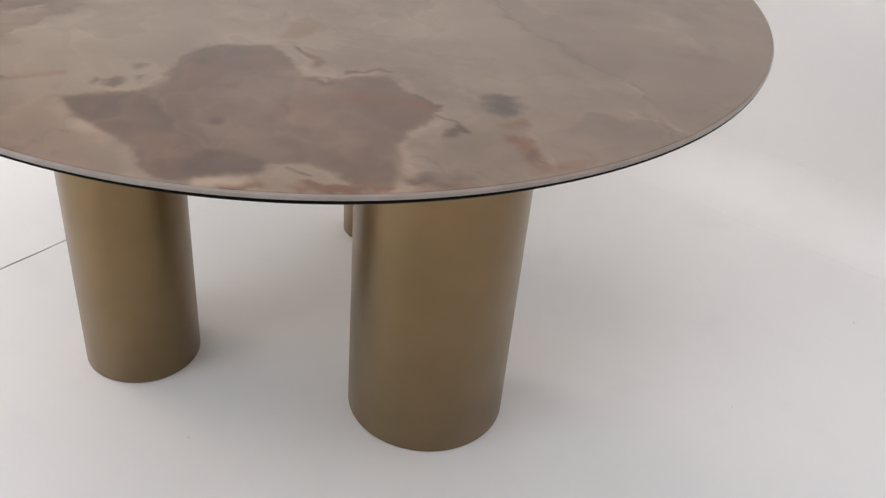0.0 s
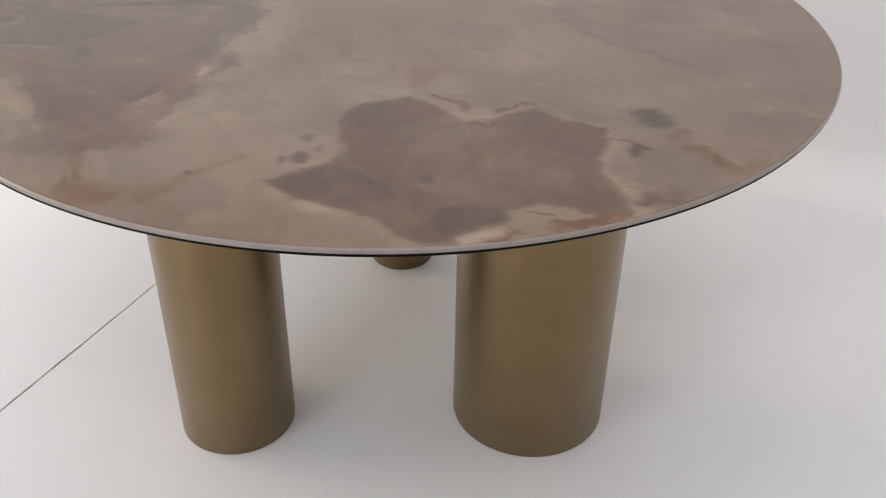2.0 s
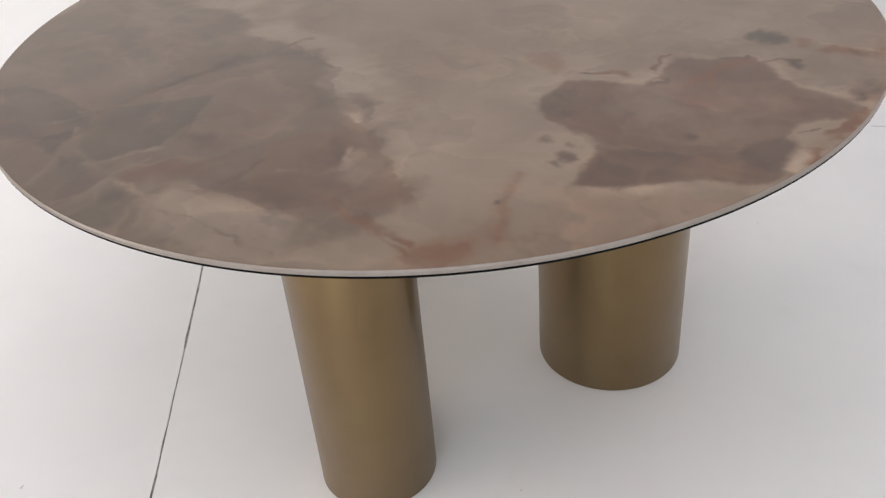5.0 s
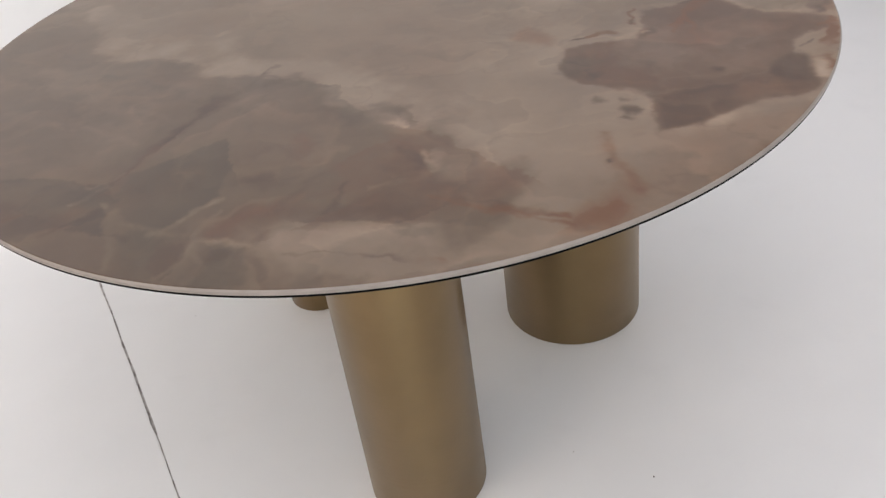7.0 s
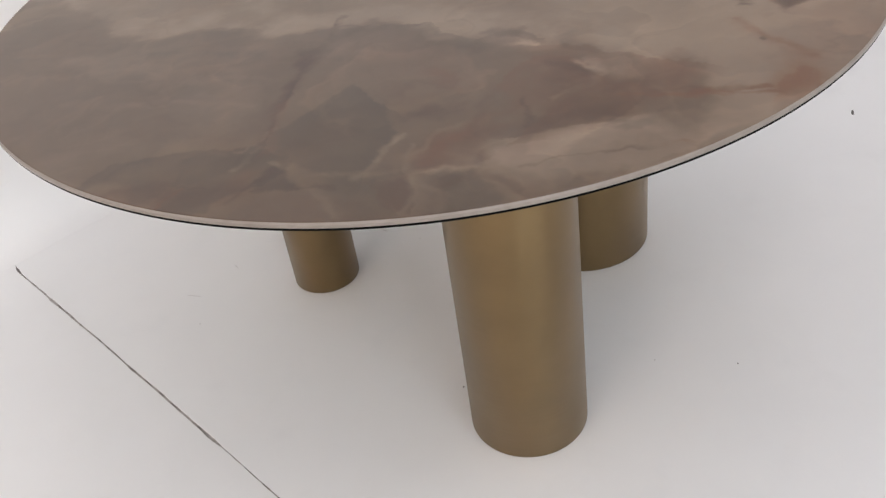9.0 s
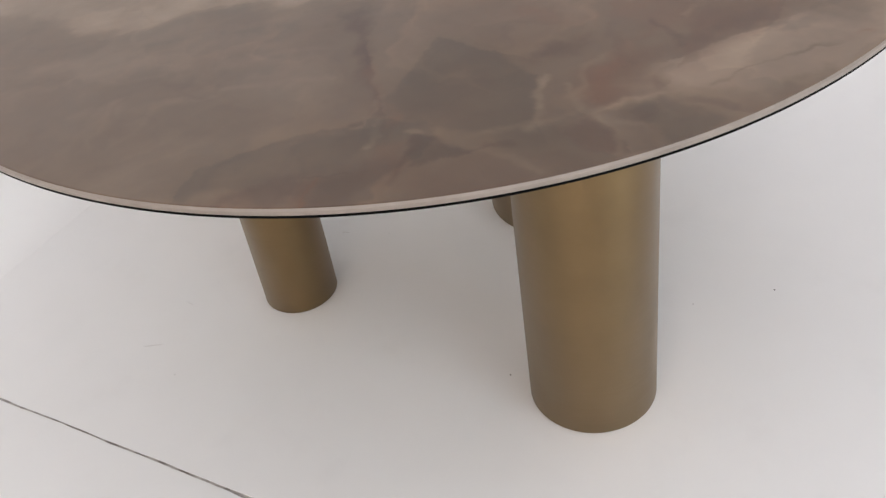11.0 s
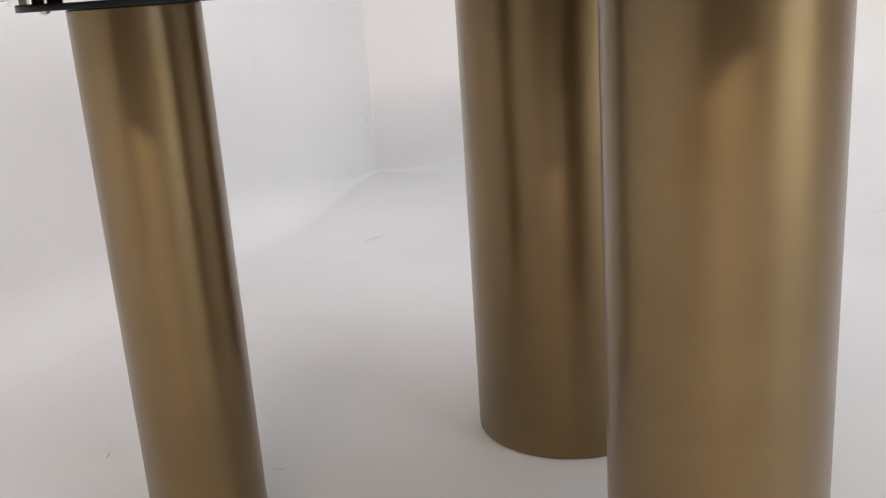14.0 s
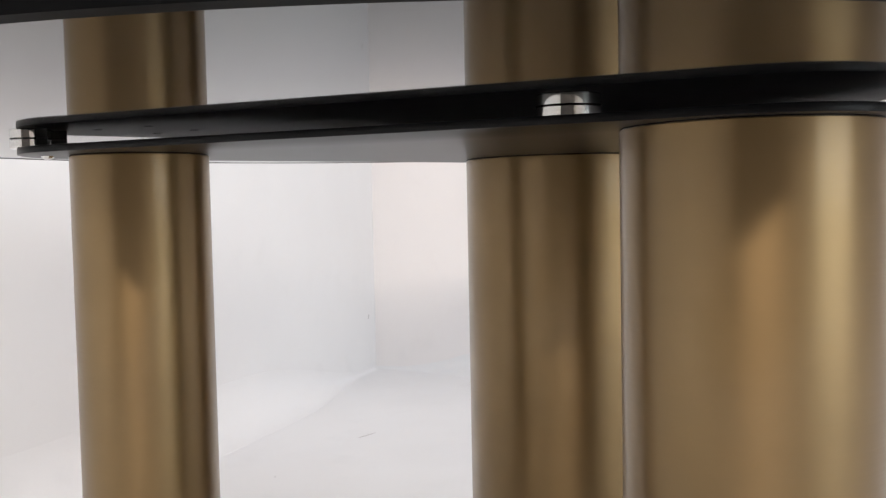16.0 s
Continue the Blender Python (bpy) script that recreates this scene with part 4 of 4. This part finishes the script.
# ---------------- the room ----------------
def floor():
    """The painted slab, split by one long ragged joint."""
    line, first, last = 2.910, 0.142, 3.9
    rnd = random.Random(5)
    steps = 150
    left, right = [], []
    drift = 0.0
    for n in range(steps + 1):
        v = first + (last - first) * n / steps
        drift = 0.9 * drift + rnd.uniform(-0.0006, 0.0006)
        wide = 0.0022 + 0.0009 * noise.noise((v * 9, 3.1, 0)) + rnd.uniform(-0.0005, 0.0006)
        if v < 0.24:
            drift += 0.0032 * math.sin((v - first) * 42)
        for spot, reach, much in ((0.17, 0.025, 0.0012), (0.31, 0.03, 0.0011), (0.362, 0.022, 0.0022), (1.04, 0.012, 0.0024), (1.075, 0.008, 0.0014)):
            if abs(v - spot) < reach:
                wide += much * (1 - abs(v - spot) / reach) * rnd.uniform(0.4, 1.2)
                drift += rnd.uniform(-0.0012, 0.0012)
        if 1.09 < v < 1.45:
            wide *= 0.7
        wide = 0.0002 if n in (0, steps) else max(wide, 0.0005)
        left.append((line + drift - wide, v))
        right.append((line + drift + wide, v))
    bm = bmesh.new()
    low = -0.0025

    def quad(*places):
        bm.faces.new([bm.verts.new(p) for p in places])

    def flat(a, b, c, d, z=0.0):
        quad(*[(*p, z) for p in (a, b, c, d)])

    over = WALL
    for edge, side in ((left, -over), (right, LENGTH + over)):
        for p, q in zip(edge, edge[1:]):
            flat(p, (side, p[1]), (side, q[1]), q)
            quad((*p, 0), (*q, 0), (*q, low), (*p, low))
    for v0, v1, p, q in ((-over, first, left[0], right[0]), (last, DEPTH + over, left[-1], right[-1])):
        flat((-over, v0), (p[0], v0), (p[0], v1), (-over, v1))
        flat((q[0], v0), (LENGTH + over, v0), (LENGTH + over, v1), (q[0], v1))
        flat((p[0], v0), (q[0], v0), (q[0], v1), (p[0], v1))
    bmesh.ops.remove_doubles(bm, verts=bm.verts, dist=0.00005)
    ob = part("floor", bm, FLOOR)
    ob.matrix_world = ROOM
    tagged(ob, "white painted concrete floor with faint scuffs", "floor", kind="structure")
    bm = box((0.05, last - first + 0.1, 0.01), (line, (first + last) / 2, low - 0.0045))
    fill = part("floor_joint", bm, JOINT)
    fill.matrix_world = ROOM
    tagged(fill, "dark ragged joint running across the white floor", "floor joint", kind="structure")


def wall(name, label, u0, u1, v0, v1, material, hole=None, along="u"):
    """A wall with thickness; hole: start, end, sill and head of an opening through it."""
    bm = bmesh.new()
    a0, a1 = (u0, u1) if along == "u" else (v0, v1)
    if hole:
        h0, h1, sill, head = hole
        pieces = [(a0, h0, 0, HEIGHT), (h1, a1, 0, HEIGHT), (h0, h1, 0, sill), (h0, h1, head, HEIGHT)]
    else:
        pieces = [(a0, a1, 0, HEIGHT)]
    for p, q, z0, z1 in pieces:
        if along == "u":
            box((q - p, v1 - v0, z1 - z0), ((p + q) / 2, (v0 + v1) / 2, (z0 + z1) / 2), bm=bm)
        else:
            box((u1 - u0, q - p, z1 - z0), ((u0 + u1) / 2, (p + q) / 2, (z0 + z1) / 2), bm=bm)
    ob = part(name, bm, material)
    ob.matrix_world = ROOM
    return tagged(ob, label, "wall", kind="structure")


def window(name, u, v, z, width, height, turn, label):
    top = thing(name, label, "window", at=ROOM @ Matrix.Translation((u, v, z)) @ Matrix.Rotation(turn, 4, "Z"))
    tagged(top, kind="structure")
    s = min(0.06, height * 0.09)
    for x, zz, w, h in ((0, height / 2 - s / 2, width, s), (0, -height / 2 + s / 2, width, s), (-width / 2 + s / 2, 0, s, height - 2 * s), (width / 2 - s / 2, 0, s, height - 2 * s)):
        part("window_frame", box((w, 0.07, h), bevel=0.004), FRAME, top, at=Matrix.Translation((x, 0, zz)))
    count = max(2, round(width / 1.0))
    for n in range(1, count):
        part("mullion", box((0.05, 0.06, height - 2 * s), bevel=0.003), FRAME, top, at=Matrix.Translation((-width / 2 + width * n / count, 0, 0)))
    return top


def cove(name, label, length, material, along, wide, reach):
    """The rounded foot where floor and wall run into one another, tight at the corner and wider along the wall."""
    bm = bmesh.new()
    across, lengths = 12, [0.0, 0.1, 0.2, 0.3, 0.4, 0.5, 0.6, 0.75, 0.9, 1.1, 1.3, 1.6, 2.0, 3.0, 4.5, length]
    rows = []
    for a in lengths:
        k = min(1.0, max(0.0, (a - 0.05) / reach))
        r = 0.012 + wide * k * k * (3 - 2 * k)
        row = []
        for n in range(across + 1):
            turn = math.pi / 2 * n / across
            out, up = r - r * math.sin(turn) + 0.0004, r - r * math.cos(turn) + 0.0004
            row.append(bm.verts.new((a, out, up) if along == "u" else (out, a, up)))
        row.append(bm.verts.new((a, -0.02, r + 0.0004) if along == "u" else (-0.02, a, r + 0.0004)))
        row.append(bm.verts.new((a, -0.02, -0.02) if along == "u" else (-0.02, a, -0.02)))
        row.append(bm.verts.new((a, r, -0.02) if along == "u" else (r, a, -0.02)))
        rows.append(row)
    for p, q in zip(rows, rows[1:]):
        for n in range(len(p)):
            m = (n + 1) % len(p)
            bm.faces.new((p[n], p[m], q[m], q[n]))
    for row in (rows[0], rows[-1]):
        bm.faces.new(row)
    ob = part(name, bm, material, smooth=40)
    ob.matrix_world = ROOM
    return tagged(ob, label, "cove", kind="structure")


floor()
# added dark slab, unseen: keeps bright floor out of the bronze legs' reflections
ob = part("unseen_dark_floor", box((LENGTH - 3.95, DEPTH, 0.006), ((LENGTH + 3.95) / 2, DEPTH / 2, 0.004), bevel=0.001), DARK_FLOOR)
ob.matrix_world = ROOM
tagged(ob, "added dark grey floor out of view that dims the leg reflections", "floor", kind="structure")
cove("cove_long", "smooth white cove between floor and wall", LENGTH, COVE_PAINT, "u", 0.128, 0.85)
cove("cove_end", "smooth white cove between floor and warm wall", DEPTH, COVE_PAINT, "v", 0.50, 1.50)
wall("wall_long", "smooth white painted wall, evenly lit", -WALL, LENGTH + WALL, -WALL, 0, WALL_PAINT)
wall("wall_end", "warm white painted wall, softly shaded", -WALL, 0, 0, DEPTH, WARM_PAINT, along="v")
wall("wall_window", "white wall with a wide window", -WALL, LENGTH + WALL, DEPTH, DEPTH + WALL, WALL_PAINT, (2.7, 5.4, 0.35, 2.65))
# back wall is never in view; its dark colour only deepens the bronze legs
wall("wall_back", "unseen back wall, set dark for the leg reflections, with a high strip window", LENGTH, LENGTH + WALL, 0, DEPTH, UNSEEN_WALL_DARK, (0.85, 4.95, 2.5, 2.7), along="v")
# ceiling in four pieces, left open under the added fill lamp
bm = bmesh.new()
for u0, u1, v0, v1 in ((-WALL, 0.2, -WALL, DEPTH + WALL), (4.8, LENGTH + WALL, -WALL, DEPTH + WALL), (0.2, 4.8, -WALL, 0.4), (0.2, 4.8, 3.8, DEPTH + WALL)):
    box((u1 - u0, v1 - v0, 0.15), ((u0 + u1) / 2, (v0 + v1) / 2, HEIGHT + 0.075), bm=bm)
ob = part("ceiling", bm, CEILING_PAINT)
ob.matrix_world = ROOM
tagged(ob, "white ceiling with an added opening for the overhead fill lamp", "ceiling", kind="structure")
window("window_1", 4.05, DEPTH + 0.09, 1.50, 2.7, 2.3, 0, "tall wide window with slim dark frame")
window("window_2", LENGTH + 0.09, 2.9, 2.60, 4.1, 0.20, radians(90), "high strip window with slim dark frame")
ob = part("ground", box((80, 80, 0.2), (0, 0, -0.25)), Mat("outside_ground", Base_Color=(0.22, 0.21, 0.19), Roughness=0.9).m)
tagged(ob, "plain grey ground outside the room", "ground", kind="structure")

# ---------------- the table ----------------
LEGS = ((0.1951, -0.2669, 0.1495), (-0.3614, -0.1133, 0.1096), (0.1203, 0.3377, 0.0756))


def hull_outline(circles, steps=240):
    """The rounded outline round a few circles, as support points by direction."""
    out = []
    for n in range(steps):
        a = 2 * math.pi * n / steps
        d = Vector((math.cos(a), math.sin(a)))
        x, y, r = max(circles, key=lambda c: c[0] * d.x + c[1] * d.y + c[2])
        out.append((x + r * d.x, y + r * d.y))
    return out


def slab(outline, z0, z1, bevel=0.0012):
    bm = bmesh.new()
    ring = [bm.verts.new((x, y, z0)) for x, y in outline]
    bmesh.ops.remove_doubles(bm, verts=bm.verts, dist=0.0005)
    ring = [v for v in ring if v.is_valid]
    face = bm.faces.new(ring)
    made = bmesh.ops.extrude_face_region(bm, geom=[face])["geom"]
    bmesh.ops.translate(bm, verts=[g for g in made if isinstance(g, bmesh.types.BMVert)], vec=(0, 0, z1 - z0))
    edges = [e for e in bm.edges if abs(e.verts[0].co.z - e.verts[1].co.z) < 1e-6]
    bmesh.ops.bevel(bm, geom=edges, offset=bevel, segments=2, profile=0.6, affect="EDGES")
    return bm


def table():
    t = thing("round_table", "round onyx-look ceramic dining table on three brushed bronze cylinder legs", "table")
    mid = 0.7425
    steps = 256
    stone_disc("tabletop", RADIUS - 0.0022, TOP - 0.0008, TOP, t, "beige onyx-look ceramic top with brown blotches and rust veins")
    part("ceramic_edge", spun(((RADIUS - 0.03, mid), (RADIUS - 0.0006, mid), (RADIUS, mid + 0.0006), (RADIUS, TOP - 0.0024), (RADIUS - 0.002, TOP - 0.0002), (RADIUS - 0.0022, TOP - 0.0009), (RADIUS - 0.03, TOP - 0.0009)), steps),
         CERAMIC_EDGE, t, "pale beige ceramic rim", smooth=40)
    part("backing_glass", spun(((0, UNDER), (RADIUS - 0.0275, UNDER), (RADIUS - 0.0275, mid - 0.0004), (0, mid - 0.0004)), steps), GLASS_BLACK, t, "black glossy backing glass")
    part("rim_band", spun(((RADIUS - 0.0272, UNDER - 0.0003), (RADIUS - 0.0128, UNDER - 0.0003), (RADIUS - 0.0013, mid - 0.0038), (RADIUS - 0.0010, mid - 0.0032), (RADIUS - 0.0010, mid - 0.0003), (RADIUS - 0.0272, mid - 0.0003)), steps), RIM_BLACK, t,
         "matt black edge below the ceramic", smooth=30)
    plate = part("mounting_plate", slab(hull_outline(((0.121, 0.363, 0.102), (-0.366, -0.119, 0.122), (0.197, -0.280, 0.153), (-0.285, -0.205, 0.105))), PLATE_LOW, PLATE_LOW + 0.0075), BLACK, t,
                 "black powder-coated steel plate with rounded corners", smooth=35)
    for x, y in ((-0.306, 0.032), (0.132, 0.4505), (0.270, -0.366)):
        low, wide = PLATE_LOW + 0.0075, (0.022 if y > 0.4 else 0.028)
        s = part("spacer", spun(((0, low), (wide - 0.001, low), (wide, low + 0.001), (wide, UNDER - 0.001), (wide - 0.001, UNDER), (0, UNDER)), 40), CHROME, t, "polished steel spacer disc",
                 at=Matrix.Translation((x, y, 0)), smooth=30)
        if x > 0 and y > 0:
            part("screw_head", spun(((0, PLATE_LOW - 0.0042), (0.0035, PLATE_LOW - 0.0038), (0.0062, PLATE_LOW - 0.002), (0.007, PLATE_LOW), (0, PLATE_LOW)), 24), CHROME, t,
                 at=Matrix.Translation((x + 0.005, y - 0.016, 0)), smooth=40)
    part("bracket", box((0.022, 0.022, UNDER - PLATE_LOW - 0.0075), (0.146, 0.4245, (UNDER + PLATE_LOW + 0.0075) / 2), 0.001), BLACK, t, "black steel block")
    part("bracket", box((0.006, 0.011, UNDER - PLATE_LOW - 0.0075), (0.106, 0.4395, (UNDER + PLATE_LOW + 0.0075) / 2), 0.0008), BLACK, t, "thin black steel post")
    # thin black discs stand in for the holes in the plate
    for dx, dy in ((-0.055, 0.0), (0.0, 0.05), (0.05, -0.02), (-0.01, -0.055)):
        part("plate_hole", spun(((0, PLATE_LOW + 0.0075), (0.0055, PLATE_LOW + 0.0075), (0.0055, PLATE_LOW + 0.0078), (0.0045, PLATE_LOW + 0.0081), (0, PLATE_LOW + 0.0081)), 18), BLACK, t,
             at=Matrix.Translation((0.121 + dx, 0.333 + dy, 0)), smooth=30)
    for n, (x, y, r) in enumerate(LEGS):
        leg = part("leg", spun(((0, 0.0015), (r - 0.003, 0.0015), (r - 0.0006, 0.002), (r, 0.0028), (r, PLATE_LOW - 0.0018), (r - 0.0012, PLATE_LOW - 0.0009), (0, PLATE_LOW - 0.0009)), 128), BRONZE, t,
                   ("wide", "medium", "slim")[n] + " brushed bronze cylinder", at=Matrix.Translation((x, y, 0)), smooth=40)
        part("foot_glide", spun(((0, 0), (r - 0.006, 0), (r - 0.006, 0.0015), (0, 0.0015)), 64), BLACK, leg)
        part("top_gasket", spun(((0, PLATE_LOW - 0.0009), (r - 0.002, PLATE_LOW - 0.0009), (r - 0.002, PLATE_LOW), (0, PLATE_LOW)), 64), BLACK, leg)
    return t


table()


# ---------------- marks on the floor ----------------
def speck(name, label, x, y, length, width, turn, material, seed, category="speck"):
    """A small chip or smear lying on the floor."""
    rnd = random.Random(seed)
    bm = bmesh.new()
    around = 14
    low, high = [], []
    for n in range(around):
        a = 2 * math.pi * n / around
        k = rnd.uniform(0.7, 1.15)
        px, py = length / 2 * k * math.cos(a), width / 2 * k * math.sin(a)
        low.append(bm.verts.new((px, py, 0.0)))
        high.append(bm.verts.new((px * 0.85, py * 0.85, 0.0007)))
    for n in range(around):
        m = (n + 1) % around
        bm.faces.new((low[n], low[m], high[m], high[n]))
    bm.faces.new(high)
    bm.faces.new(low[::-1])
    ob = part(name, bm, material)
    ob.matrix_world = Matrix.Translation((x, y, 0.0)) @ Matrix.Rotation(radians(turn), 4, "Z")
    return tagged(ob, label, category, "marks on the floor")


speck("speck", "tiny dark speck on the white floor", -0.281, 0.013, 0.004, 0.003, 10, SPECK, 1)
speck("speck", "tiny dark speck on the white floor", -0.271, -0.522, 0.004, 0.003, 30, SPECK, 2)
speck("speck", "pale grey fleck on the white floor", 0.225, 0.122, 0.005, 0.003, 30, FAINT, 3)
speck("scuff", "short dark scuff on the white floor", 0.615, -1.017, 0.030, 0.009, 165, SPECK, 4, "scuff")
speck("scuff", "thin grey scuff on the white floor", 0.465, 0.453, 0.022, 0.003, -20, SCUFF, 6, "scuff")
speck("scuff", "thin grey scuff on the white floor", 0.272, 0.212, 0.022, 0.004, 60, FAINT, 7, "scuff")
speck("scuff", "thin grey scratch on the white floor", 1.484, -0.370, 0.075, 0.006, -62, SCUFF, 8, "scuff")
speck("speck", "tiny grey speck on the white floor", -0.245, -0.367, 0.004, 0.003, 0, SCUFF, 9)
speck("speck", "tiny grey speck on the white floor", -0.026, 0.614, 0.004, 0.003, 0, SCUFF, 10)
speck("speck", "tiny grey speck on the white floor", 1.228, 0.441, 0.007, 0.005, 0, SCUFF, 11)
speck("speck", "tiny grey speck on the white floor", 0.521, 0.446, 0.004, 0.003, 0, SCUFF, 12)
speck("speck", "tiny grey speck on the white floor", 1.206, -0.045, 0.006, 0.004, 0, SCUFF, 13)
speck("speck", "tiny grey speck on the white floor", 0.813, -0.310, 0.005, 0.004, 0, FAINT, 17)
speck("scuff", "faint diagonal grey scratch on the white floor", 0.077, 0.654, 0.042, 0.0022, 75, FAINT, 14, "scuff")
speck("scuff", "faint grey scratch on the white floor", 0.177, 0.571, 0.020, 0.002, 40, FAINT, 15, "scuff")
speck("scuff", "thin dark scuff on the white floor", -0.838, 0.400, 0.012, 0.005, 20, SCUFF, 19, "scuff")
chip = speck("wall_chip", "small grey chip in the wall paint near the corner", 0, 0, 0.022, 0.009, 0, SCUFF, 16, "chip")
chip.matrix_world = ROOM @ Matrix.Translation((0.06, 0.0003, 0.214)) @ Matrix.Rotation(radians(-90), 4, "X") @ Matrix.Rotation(radians(80), 4, "Z")
